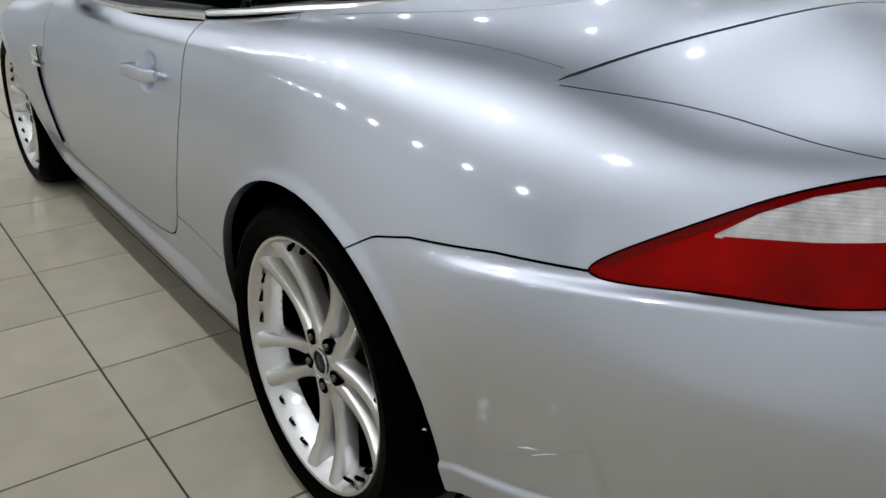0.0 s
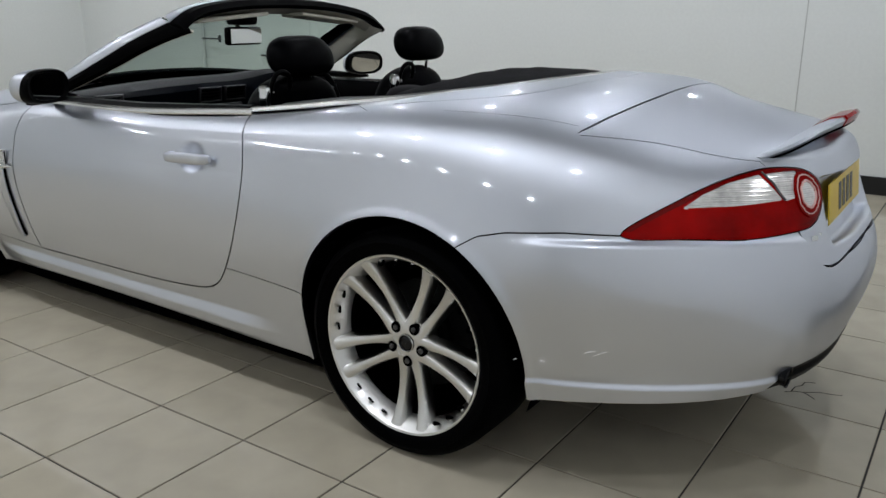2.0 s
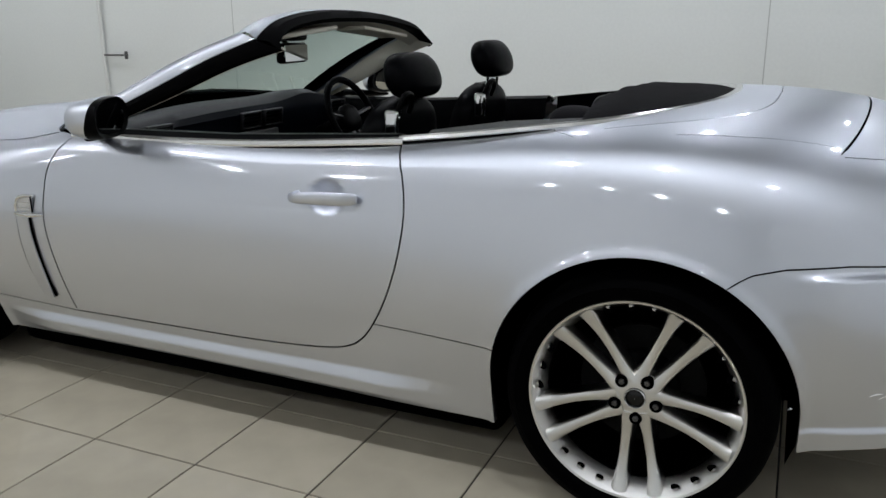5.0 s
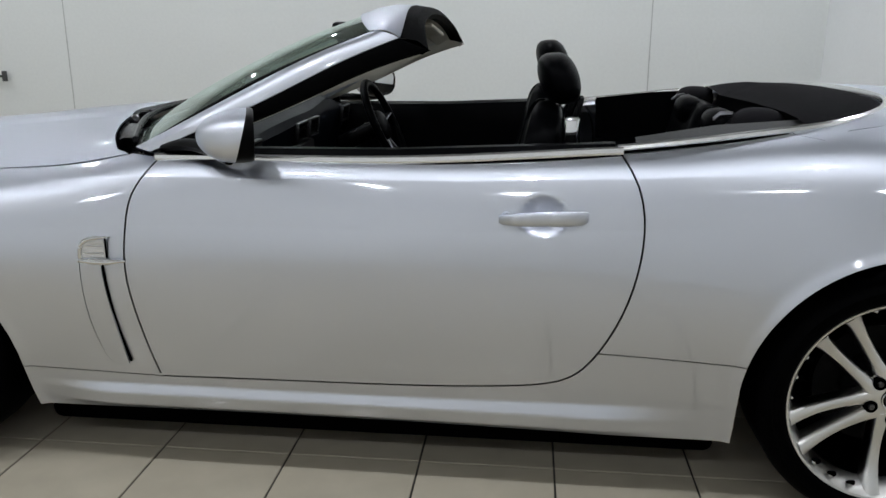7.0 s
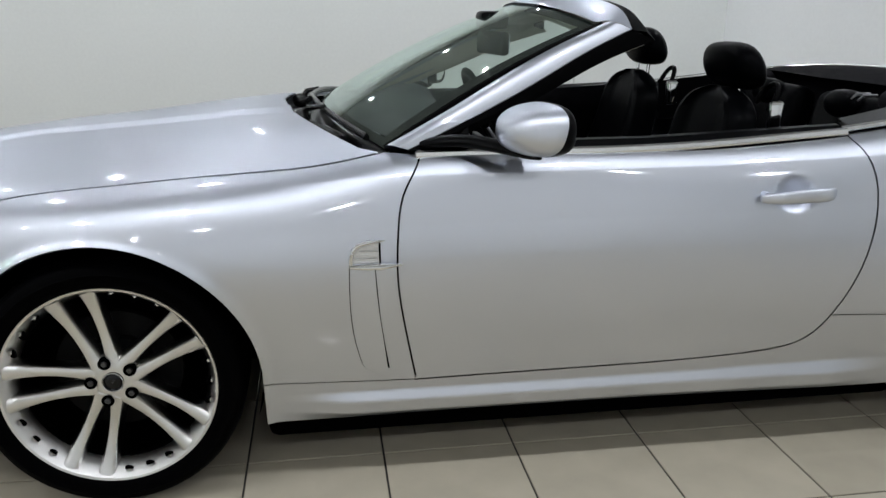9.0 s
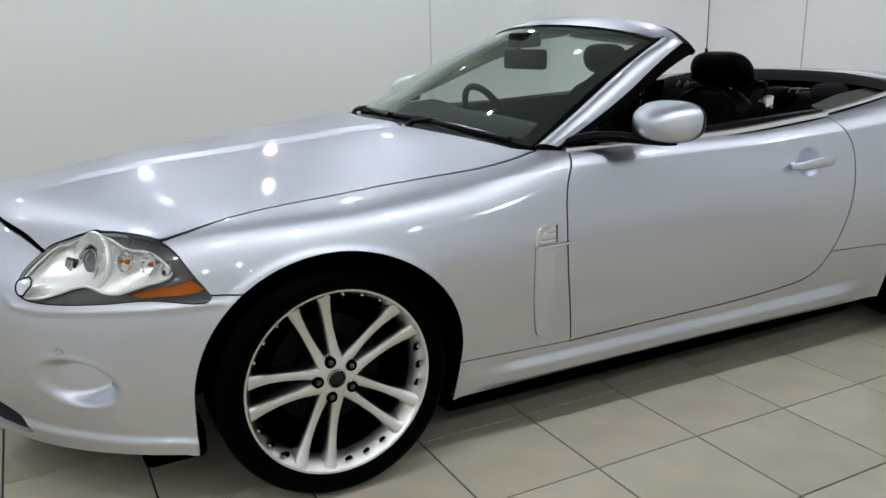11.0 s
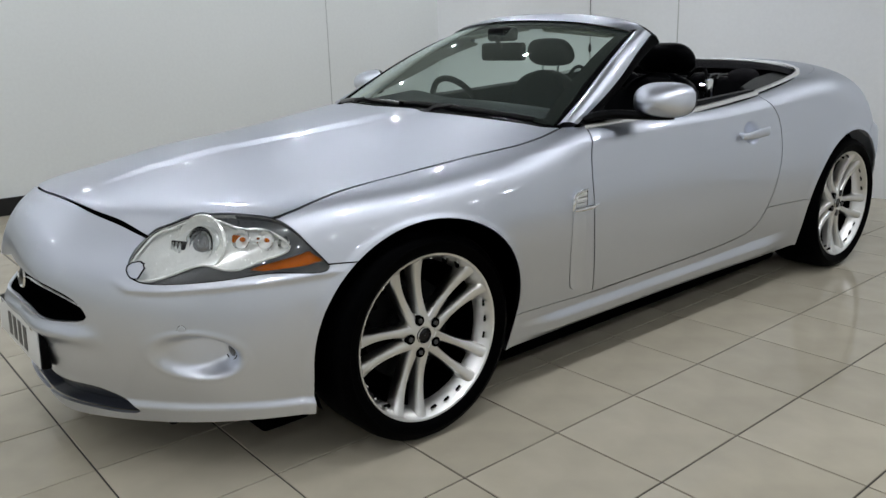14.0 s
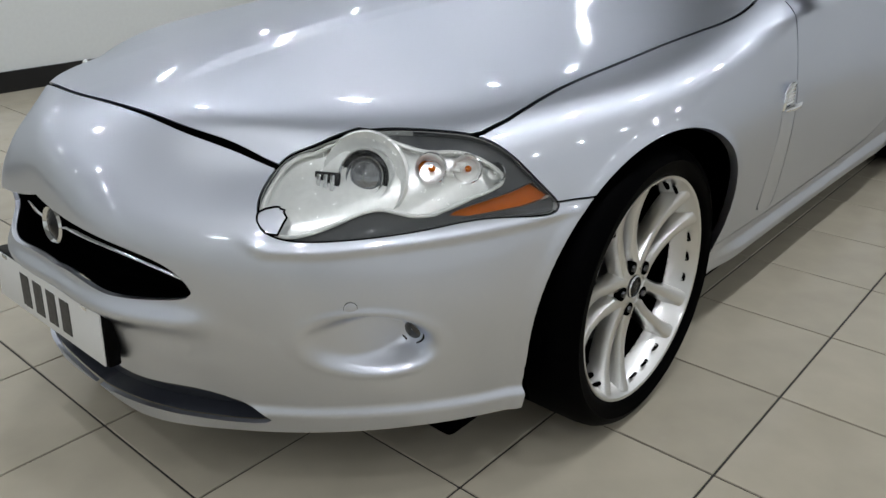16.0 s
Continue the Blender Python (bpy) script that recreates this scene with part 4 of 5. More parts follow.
    part("mirror_foot", bm, TRIM, mirror)
    bm = bmesh.new()
    loft(bm, [[at((1.965, .775, .930), sy), at((1.80, .785, .930), sy), at((1.80, .750, 1.005), sy), at((1.845, .748, .985), sy)],
              [at((1.965, .755, .930), sy), at((1.80, .760, .930), sy), at((1.80, .738, 1.000), sy), at((1.845, .736, .982), sy)]], closed=True, caps=True)
    part("quarter_cover", bm, TRIM, mirror)
    # parking sensors
    for c, owner in (((3.437, .622, .485), front_bumper), ((-.889, .575, .537), rear_bumper)):
        pick = int(np.argmin(((SKIN.P - np.array(c)) ** 2).sum(1)))
        c, d = SKIN.P[pick], SKIN.N[pick]
        bm = bmesh.new()
        lathe(bm, [(.0125, -.004), (.0125, .0006), (.0115, .0010), (.0105, .0004), (.010, .0010), (.001, .0016)], facing(at(c, sy), (d[0], d[1] * sy, d[2])), 24)
        sensor = part("parking_sensor", bm, PAINT, owner)
        bm = bmesh.new()
        lathe(bm, [(.0134, -.004), (.0134, .0003), (.0126, .0004), (.0122, -.004)], facing(at(c, sy), (d[0], d[1] * sy, d[2])), 24)
        part("sensor_gap", bm, SEAM_SHADE, sensor)
    # fog lamp
    pick = int(np.argmin((SKIN.S - 5.030) ** 2 + (SKIN.P[:, 2] - .404) ** 2))
    seat_at = at(SKIN.P[pick] + SKIN.N[pick] * .008, sy)
    bm = bmesh.new()
    lathe(bm, [(.032, -.03), (.032, .002), (.030, .004), (.0275, .002), (.0265, -.004)], facing(seat_at, (.93, .12 * sy, .03)), 32)
    fog = part("fog_lamp", bm, RIVET, front_bumper, "dark round fog lamp in its recess")
    bm = bmesh.new()
    lathe(bm, [(.0275, -.006), (.020, -.001), (.012, .002), (.001, .003)], facing(seat_at, (.93, .12 * sy, .03)), 28)
    part("fog_lens", bm, material("fog_glass", (.02, .021, .023), .06, coat=1), fog)
    # exhaust
    bm = bmesh.new()
    lathe(bm, [(.026, -.16), (.027, 0), (.030, .005), (.029, .009), (.025, .006), (.022, -.10)], facing(at((-.950, .440, .322), sy), (-1, .05 * sy, -.10)), 32)
    part("exhaust_tip", bm, RIVET, car, "dark metal exhaust tip")
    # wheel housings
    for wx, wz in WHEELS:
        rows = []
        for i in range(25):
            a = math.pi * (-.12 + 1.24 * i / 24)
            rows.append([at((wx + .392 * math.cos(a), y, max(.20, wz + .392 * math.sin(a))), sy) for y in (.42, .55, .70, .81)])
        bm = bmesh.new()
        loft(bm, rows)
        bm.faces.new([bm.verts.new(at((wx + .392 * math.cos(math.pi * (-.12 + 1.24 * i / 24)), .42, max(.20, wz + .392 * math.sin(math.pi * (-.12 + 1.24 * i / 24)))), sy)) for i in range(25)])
        part("wheel_housing", bm, SEAM_SHADE, car, "black wheel housing")


for sy, flip in sides():
    side_parts(sy, flip)
# matt black blocks added beneath the body to read as its shadow
for name, lo, hi, bevel in (("underbody", (-.70, -.45, .24), (3.25, .45, .32), .02), ("rear_shade_box", (-.70, -.52, .20), (-.43, .52, .31), .02), ("nose_shade_box", (3.26, -.47, .130), (3.45, .47, .26), .02),
                            ("bumper_shade_box", (3.10, -.72, .138), (3.27, .72, .24), .02), ("sill_shade_box", (.40, -.765, .098), (2.37, .765, .21), .03)):
    bm = bmesh.new()
    box(bm, lo, hi, bevel, None, 3)
    part(name, bm, SEAM_SHADE, car, "black block added under the car to deepen its shade")


# ---- wheels ----
def wheel_meshes(width):
    turn = pose(0, 0, 0, -90, 0, 0)
    h = width / 2
    bm = bmesh.new()
    lathe(bm, [(.236, -h + .01), (.262, -h + .004), (.30, -h - .006), (.325, -h + .002), (.338, -h + .022), (.3425, -h + .05), (.343, 0), (.3425, h - .05), (.338, h - .022),
               (.325, h - .002), (.312, h + .003), (.309, h + .0055), (.305, h + .003), (.290, h + .004), (.276, h - .004), (.268, h - .012), (.262, h - .02)], turn, 96)
    tyre = bm_mesh("tyre", bm, TYRE)
    bm = bmesh.new()
    lathe(bm, [(.262, h - .022), (.2725, h - .018), (.2735, h - .010), (.271, h - .006), (.265, h - .008), (.2595, h - .017), (.2515, h - .032), (.2440, h - .050), (.2380, h - .074)], turn, 96)
    rim = bm_mesh("wheel", bm, ALLOY)
    # one spoke, pointing along local z
    spokes = []
    for sign in (1, -1):
        rows = []
        for i in range(19):
            t = i / 18
            r = .040 + (.256 - .040) * t
            off = sign * (.0190 + .0285 * t)
            face = h - .052 + .012 * (1 - t) ** 2 - .004 * math.sin(math.pi * t) + .038 * t ** 2.4
            wide = .0118 + .0085 * (1 - t) ** 3 + .0098 * t ** 3.2
            deep = .034 + .012 * t
            prof = ((-1.25, -deep), (-1.08, -.018), (-.98, -.007), (-.78, -.0012), (-.4, .0010), (.0, .0014), (.4, .0010), (.78, -.0012), (.98, -.007), (1.08, -.018), (1.25, -deep))
            rows.append([(off + wide * a, face + b, r) for a, b in prof])
        bm = bmesh.new()
        loft(bm, rows, closed=True, caps=True)
        spokes.append(bm_mesh("spoke", bm, ALLOY))
    bm = bmesh.new()
    lathe(bm, [(.060, h - .12), (.076, h - .085), (.073, h - .060), (.064, h - .049), (.040, h - .0415), (.0285, h - .042), (.0275, h - .046), (.001, h - .046)], turn, 48)
    hub = bm_mesh("hub", bm, ALLOY)
    bm = bmesh.new()
    lathe(bm, [(.0270, h - .048), (.0270, h - .039), (.0245, h - .037), (.022, h - .039), (.021, h - .041), (.012, h - .037), (.001, h - .0375)], turn, 36)
    cap = bm_mesh("centre_cap", bm, RIVET)
    bm = bmesh.new()
    lathe(bm, [(.0270, h - .040), (.0275, h - .038), (.0255, h - .036), (.0235, h - .038)], turn, 36)
    ring = bm_mesh("cap_ring", bm, CHROME)
    # nut wells and rivet recesses: shallow black discs, the hollows' shade in their colour
    bm = bmesh.new()
    lathe(bm, [(.0165, -.012), (.0165, .0032), (.0150, .0036), (.0138, .0028), (.0125, .0012), (.001, .0010)], turn, 24)
    well = bm_mesh("nut_well", bm, SEAM_SHADE)
    bm = bmesh.new()
    lathe(bm, [(.0084, -.008), (.0084, .0035), (.0066, .0058), (.001, .0062)], turn, 6)
    nut = bm_mesh("wheel_nut", bm, STEEL)
    bm = bmesh.new()
    lathe(bm, [(.0104, -.004), (.0104, .0012), (.0090, .0016), (.001, .0014)], turn, 14)
    bmesh.ops.scale(bm, vec=(1, 1, 1.7), verts=bm.verts)
    recess = bm_mesh("rivet_recess", bm, SEAM_SHADE)
    bm = bmesh.new()
    lathe(bm, [(.0050, -.004), (.0050, .0034), (.0038, .0046), (.0024, .0040), (.001, .0042)], turn, 12)
    rivet = bm_mesh("rivet", bm, CHROME)
    # disc and inner barrel coloured near-black for the shade behind the spokes
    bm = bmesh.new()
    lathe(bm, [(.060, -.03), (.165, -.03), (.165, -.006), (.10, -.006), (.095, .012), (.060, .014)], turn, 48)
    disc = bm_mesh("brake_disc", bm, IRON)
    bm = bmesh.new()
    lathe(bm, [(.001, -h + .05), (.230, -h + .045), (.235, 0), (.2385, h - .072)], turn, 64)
    back = bm_mesh("inner_barrel", bm, SEAM_SHADE)
    return dict(tyre=tyre, rim=rim, spokes=spokes, hub=hub, cap=cap, ring=ring, well=well, nut=nut, rivet=rivet, recess=recess, disc=disc, back=back, h=h)


def put_wheel(kit, m, phase):
    """A wheel; phase is the direction of one pair of spokes, in degrees from up towards local x."""
    w = part("wheel", kit["rim"], ALLOY, car, "silver ten-spoke alloy wheel with a black tyre")
    w.matrix_basis = m

    def sub(name, data, mm=None, label=""):
        ob = part(name, data, None, w, label)
        if mm is not None:
            ob.matrix_basis = mm
    sub("tyre", kit["tyre"], None, "black low-profile tyre")
    for n in ("hub", "disc", "back", "cap", "ring"):
        sub(kit[n].name.split(".")[0], kit[n])
    for k in range(5):
        a = phase + 72 * k
        for s in kit["spokes"]:
            sub("spoke", s, pose(0, 0, 0, 0, a, 0))
        sub("nut_well", kit["well"], pose(0, 0, 0, 0, a, 0) @ pose(0, kit["h"] - .042, .055))
        sub("wheel_nut", kit["nut"], pose(0, 0, 0, 0, a, 0) @ pose(0, kit["h"] - .040, .055))
        for b in (-13, 0, 13):
            spot = pose(0, 0, 0, 0, a + 36 + b, 0) @ pose(0, kit["h"] - .030, .2515, 40, 0, 0)
            sub("rivet_recess", kit["recess"], spot)
            sub("rivet", kit["rivet"], spot)


KITS = (wheel_meshes(.270), wheel_meshes(.245))
for (wx, wz), kit, track, phases in zip(WHEELS, KITS, (.778, .760), ((-175, 10), (161, 30))):
    put_wheel(kit, pose(wx, track, wz, 0, 0, 0), phases[0])
    put_wheel(kit, pose(wx, -track, wz, 0, 0, 180), phases[1])

# scuffs on the rear bumper's corner
for p, q, r in (((-.528, .8385, .418), (-.556, .8275, .424), .0022), ((-.548, .8300, .410), (-.590, .8125, .428), .0016), ((-.366, .8845, .383), (-.356, .8865, .379), .0030)):
    a, b = (Vector((c[0], side_y(c[0], c[2]), c[2])) for c in (p, q))
    bm = bmesh.new()
    tube(bm, [a, (a + b) / 2 + Vector((0, .0006, .002)), b], [r * .4, r, r * .3], 6, .6)
    part("paint_scuff", bm, SCUFF, rear_bumper, "pale scuff in the paint")


# ---- windscreen and its frame ----
GLASS_FOOT = [(2.175, 0, .975), (2.16, .25, .970), (2.11, .50, .952), (2.04, .68, .929), (2.022, .725, .922)]
GLASS_TOP = [(1.500, 0, 1.298), (1.485, .20, 1.292), (1.445, .42, 1.270), (1.400, .535, 1.246), (1.382, .566, 1.237)]
foot, top = curve(GLASS_FOOT, 25), curve(GLASS_TOP, 25)


def between(a, b, t, lift=.0):
    p = a + (b - a) * t
    p[:, 2] += lift * 4 * t * (1 - t)
    p[:, 0] += lift * 2 * t * (1 - t)
    return p


def full(p):
    """A row over both halves, right to left."""
    return [tuple(q) for q in (p * np.array((1, -1, 1)))[::-1][:-1]] + [tuple(q) for q in p]


rows = [full(between(foot, top, t, .022)) for t in np.linspace(0, 1, 15)]
bm = bmesh.new()
loft(bm, rows)
screen = part("windscreen", bm, GLASS, car, "slightly green windscreen glass")
screen.visible_shadow = False
# black printed border inside the glass
bm = bmesh.new()
inner = lambda p: tuple(Vector(p) + Vector((-.004, 0, -.004)))
loft(bm, [[inner(q) for q in full(between(foot, top, t, .022))] for t in (.0, .02, .04)])
loft(bm, [[inner(q) for q in full(between(foot, top, t, .022))] for t in (.945, .97, 1.0)])
for sy in (1, -1):
    edge = []
    for t in np.linspace(0, 1, 15):
        r = between(foot, top, t, .022)
        edge.append([inner((r[i][0], r[i][1] * sy, r[i][2])) for i in (24, 22)])
    loft(bm, edge)
part("glass_border", bm, SEAM_SHADE, screen)

# pillars: glass edge, outer silver edge, black seal edge
rail_g = curve([(2.022, .732, .925), (1.850, .704, 1.018), (1.683, .665, 1.109), (1.518, .619, 1.187), (1.380, .572, 1.241)], 24)
rail_o = curve([(1.965, .782, .928), (1.80, .752, 1.000), (1.62, .708, 1.083), (1.45, .655, 1.168), (1.305, .607, 1.228)], 24)
rail_s = curve([(1.90, .778, .928), (1.74, .742, .990), (1.56, .692, 1.066), (1.39, .640, 1.142), (1.225, .594, 1.196)], 24)
for sy in (1, -1):
    rows = []
    for g, o in zip(rail_g, rail_o):
        mid = (g + o) / 2 + np.array((.012, .014, .012))
        rows.append([at(q, sy) for q in (g, (g + mid) / 2 + np.array((.004, .003, .005)), mid, (o + mid) / 2 + np.array((.002, .006, .002)), o, o + np.array((-.01, -.02, -.006)), (g + o) / 2 + np.array((-.03, -.03, -.03)), g + np.array((-.015, -.004, -.015)))])
    bm = bmesh.new()
    loft(bm, rows, closed=True, caps=True)
    pillar = part("windscreen_pillar", bm, PAINT, car, "silver windscreen pillar with a black seal")
    bm = bmesh.new()
    rows = []
    for o, q in zip(rail_o, rail_s):
        rows.append([at(a, sy) for a in (o + np.array((0, .001, -.002)), (o + q) / 2 + np.array((.004, .008, 0)), q, q + np.array((-.004, -.03, -.004)), (o + q) / 2 + np.array((0, -.04, .01)), o + np.array((-.01, -.025, -.004)))])
    loft(bm, rows, closed=True, caps=True)
    part("pillar_seal", bm, RUBBER, pillar)
    bm = bmesh.new()
    rows = []
    for g, q in zip(rail_g, rail_s):
        rows.append([at(a, sy) for a in (g + np.array((-.02, -.012, -.016)), q + np.array((.01, -.045, .004)), q + np.array((-.005, -.032, -.005)), q + np.array((.0, -.028, .0)))])
    loft(bm, rows, closed=True, caps=True)
    part("pillar_lining", bm, CREAM, pillar)
    side = [between(foot, top, t, .022)[-1] for t in np.linspace(0, 1, 24)]
    bm = bmesh.new()
    tube(bm, [at(p * .55 + g * .45 + np.array((-.002, 0, -.001)), sy) for p, g in zip(side, rail_g)], .0105, 8)
    part("glass_seal", bm, RUBBER, pillar)
# header
front_edge, rear_edge = curve([(1.502, 0, 1.304), (1.487, .20, 1.298), (1.447, .42, 1.277), (1.412, .53, 1.255), (1.400, .556, 1.247)], 20), curve([(1.325, 0, 1.330), (1.322, .20, 1.325), (1.310, .40, 1.304), (1.30, .54, 1.268), (1.302, .606, 1.228)], 20)
tip = curve([(1.265, 0, 1.300), (1.262, .20, 1.295), (1.255, .40, 1.275), (1.240, .54, 1.235), (1.225, .594, 1.196)], 20)
bm = bmesh.new()
loft(bm, [full(front_edge), full((front_edge * 2 + rear_edge) / 3 + np.array((.0, 0, .010))), full((front_edge + rear_edge * 2) / 3 + np.array((0, 0, .010))), full(rear_edge), full(rear_edge + np.array((.0, -.0, -.012)))])
header = part("windscreen_header", bm, PAINT, car, "silver windscreen header with cream lining")
bm = bmesh.new()
loft(bm, [full(rear_edge + np.array((.004, 0, -.001))), full((rear_edge + tip) / 2 + np.array((-.008, 0, .008))), full(tip), full(tip + np.array((.015, -.0, -.014))), full(tip + np.array((.05, -.0, -.010)))])
part("header_seal", bm, RUBBER, header)
bm = bmesh.new()
loft(bm, [full(tip + np.array((.045, 0, -.012)) ), full((tip + front_edge) / 2 + np.array((.02, 0, -.038))), full(front_edge + np.array((-.02, 0, -.022)))])
part("header_lining", bm, CREAM, header)
for sy in (1, -1):
    bm = bmesh.new()
    m = Matrix.Translation((1.365, .29 * sy, 1.246)) @ pose(0, 0, 0, -5 * sy, 2, 0)
    box(bm, (-.070, -.19, -.008), (.070, .19, .008), .007, m, 3)
    part("sun_visor", bm, CREAM, header)
# inside mirror
bm = bmesh.new()
m = Matrix.Translation((1.575, 0, 1.168)) @ pose(0, 0, 0, 0, -1, 10)
box(bm, (-.016, -.118, -.040), (.020, .118, .040), .014, m, 3)
inside_mirror = part("inside_mirror", bm, TRIM, car, "black inside mirror on the windscreen")
bm = bmesh.new()
box(bm, (-.019, -.108, -.031), (-.0155, .108, .031), .0, m)
part("mirror_glass", bm, MIRROR, inside_mirror)
bm = bmesh.new()
tube(bm, [(1.585, 0, 1.185), (1.61, 0, 1.21), (1.625, 0, 1.245)], [.012, .010, .016], 10)
box(bm, (1.53, -.055, 1.215), (1.63, .055, 1.275), .015)
part("mirror_mount", bm, TRIM, inside_mirror)

# cowl and wipers
bm = bmesh.new()
back_edge = curve([(2.175, 0, .960), (2.16, .25, .954), (2.11, .50, .936), (2.04, .68, .913), (2.015, .735, .905)], 20)
lip = curve([(2.36, 0, .940), (2.32, .287, .930), (2.25, .50, .912), (2.17, .66, .895), (2.05, .75, .89)], 20)
loft(bm, [full(back_edge + np.array((-.03, 0, .015))), full(back_edge + np.array((.006, 0, .002))), full(back_edge + np.array((.016, 0, -.022))), full((back_edge + lip) / 2 + np.array((0, 0, -.026))), full(lip + np.array((0, 0, -.02)))])
cowl = part("wiper_cowl", bm, COWL, car, "black cowl under the windscreen")
for sy in (1, -1):
    bm = bmesh.new()
    loft(bm, [[at(p, sy) for p in row] for row in (((2.185, .56, .915), (2.235, .50, .925), (2.27, .40, .935)), ((2.150, .57, .936), (2.205, .47, .948), (2.245, .36, .954)), ((2.115, .56, .935), (2.165, .45, .946), (2.21, .34, .953)))])
    part("cowl_vent", bm, COWL, cowl)
for points, pivot in (([(2.215, -.06, .987), (2.20, .15, .988), (2.15, .42, .974), (2.065, .66, .944)], (2.250, .245, .950)), ([(2.09, -.58, .957), (2.165, -.36, .978), (2.205, -.12, .988), (2.222, .06, .986)], (2.255, -.245, .950))):
    bm = bmesh.new()
    c = curve(points, 18)
    tube(bm, [tuple(p) for p in c], .0085, 8, 1.3)
    wiper = part("wiper", bm, COWL, car, "black windscreen wiper")
    bm = bmesh.new()
    a, b = c[9], np.array(pivot)
    tube(bm, [tuple(b), tuple(b * .6 + a * .4 + np.array((.006, 0, .020))), tuple(a + np.array((.0, 0, .010)))], [.014, .010, .006], 8)
    part("wiper_arm", bm, COWL, wiper)
    bm = bmesh.new()
    ellipsoid(bm, pivot, (.034, .052, .026), None, 18, 10, .9)
    part("wiper_pivot", bm, COWL, wiper)

# ---- folded roof, cabin ----
edge = curve([(-.112, 0, 1.050), (-.107, .17, 1.049), (-.088, .31, 1.045), (-.040, .447, 1.037), (.04, .560, 1.026), (.13, .634, 1.014), (.22, .680, 1.004)], 28)
rows = []
for t in (0, .05, .12, .25, .4, .6, .8, 1.0):
    ex = edge[:, 0] + (np.minimum(.30, edge[:, 0] + .36) - edge[:, 0]) * t
    top_z = 1.076 - .040 * smoothstep(.16, .30, ex)
    q = np.stack([ex, edge[:, 1] * (1 - t), edge[:, 2] + (top_z - edge[:, 2]) * (1 - (1 - t) ** 2.2) + .006 * math.sin(math.pi * min(1, t * 3))], 1)
    rows.append(full(q))
bm = bmesh.new()
loft(bm, rows)
part("hood_cover", bm, CLOTH, car, "black folded soft-top cover behind the seats")
bm = bmesh.new()
box(bm, (.06, -.60, .55), (.18, .60, 1.030), .03)
part("rear_bulkhead", bm, CLOTH, car)
for sy in (1, -1):
    bm = bmesh.new()
    outer, inner, low = (((.66, .735, .950), (.44, .715, .975), (.20, .685, .995)), ((.66, .66, .972), (.44, .605, 1.001), (.20, .57, 1.016)), ((.66, .64, .80), (.44, .59, .80), (.20, .56, .85)))
    loft(bm, [[at(p, sy) for p in row] for row in (inner, low)])
    part("quarter_lining", bm, LEATHER, car, "black lining beside the rear seats")
    bm = bmesh.new()
    loft(bm, [[at(p, sy) + Vector((0, 0, lift)) for p in row] for row, lift in ((outer, 0), (inner, 0), (inner, -.012), (outer, -.012))], closed=False)
    part("quarter_top", bm, GREYTRIM, car, "dark trim panel beside the hood well")
    bm = bmesh.new()
    ellipsoid(bm, (.292, .46 * sy, .990), (.070, .075, .046), None, 22, 14, .8)
    pad = part("hood_bracket_cover", bm, GREYCLOTH, car, "dark grey padded cover over the hood bracket")
    for i in range(2):
        bm = bmesh.new()
        tube(bm, [at((.345 - .01 * i, .40 - .05 * i, 1.010), sy), at((.375 - .01 * i, .37 - .05 * i, 1.006), sy), at((.395 - .01 * i, .37 - .05 * i, .990), sy)], [.004, .006, .004], 8)
        part("bracket_pin", bm, STEEL, pad)
    bm = bmesh.new()
    ellipsoid(bm, (.355, .25 * sy, .965), (.048, .095, .050), None, 22, 14, .85)
    part("rear_headrest", bm, LEATHER, car, "small black rear head restraint")
    bm = bmesh.new()
    m = Matrix.Translation((.34, .30 * sy, .80)) @ pose(0, 0, 0, 0, -14, 0)
    box(bm, (-.06, -.24, -.28), (.06, .24, .20), .05, m, 4)
    rear = part("rear_seat", bm, LEATHER, car, "small black leather rear seat")
    bm = bmesh.new()
    box(bm, (.34, .30 * sy - .24, .46), (.78, .30 * sy + .24, .60), .05, None, 4)
    part("rear_seat_cushion", bm, LEATHER, rear)
    # door lining
    bm = bmesh.new()
    rim = ((1.93, .925), (1.3, .930), (.72, .955))
    loft(bm, [[at((x, .772, z - .004), sy) for x, z in rim], [at((x, .757, z + .012), sy) for x, z in rim], [at((x, .735, z + .014), sy) for x, z in rim], [at((x, .70, z + .004), sy) for x, z in rim],
              [at((x, .665, .86), sy) for x in (1.93, 1.3, .72)], [at((x, .68, .45), sy) for x in (1.93, 1.3, .72)]])
    part("door_lining", bm, LEATHER, DOORS[sy < 0], "black leather door lining")
bm = bmesh.new()
box(bm, (.0, -.72, .25), (2.2, .72, .30), .01)
box(bm, (2.12, -.70, .28), (2.20, .70, .90), .01)
part("cabin_floor", bm, SEAM_SHADE, car, "black cabin floor")


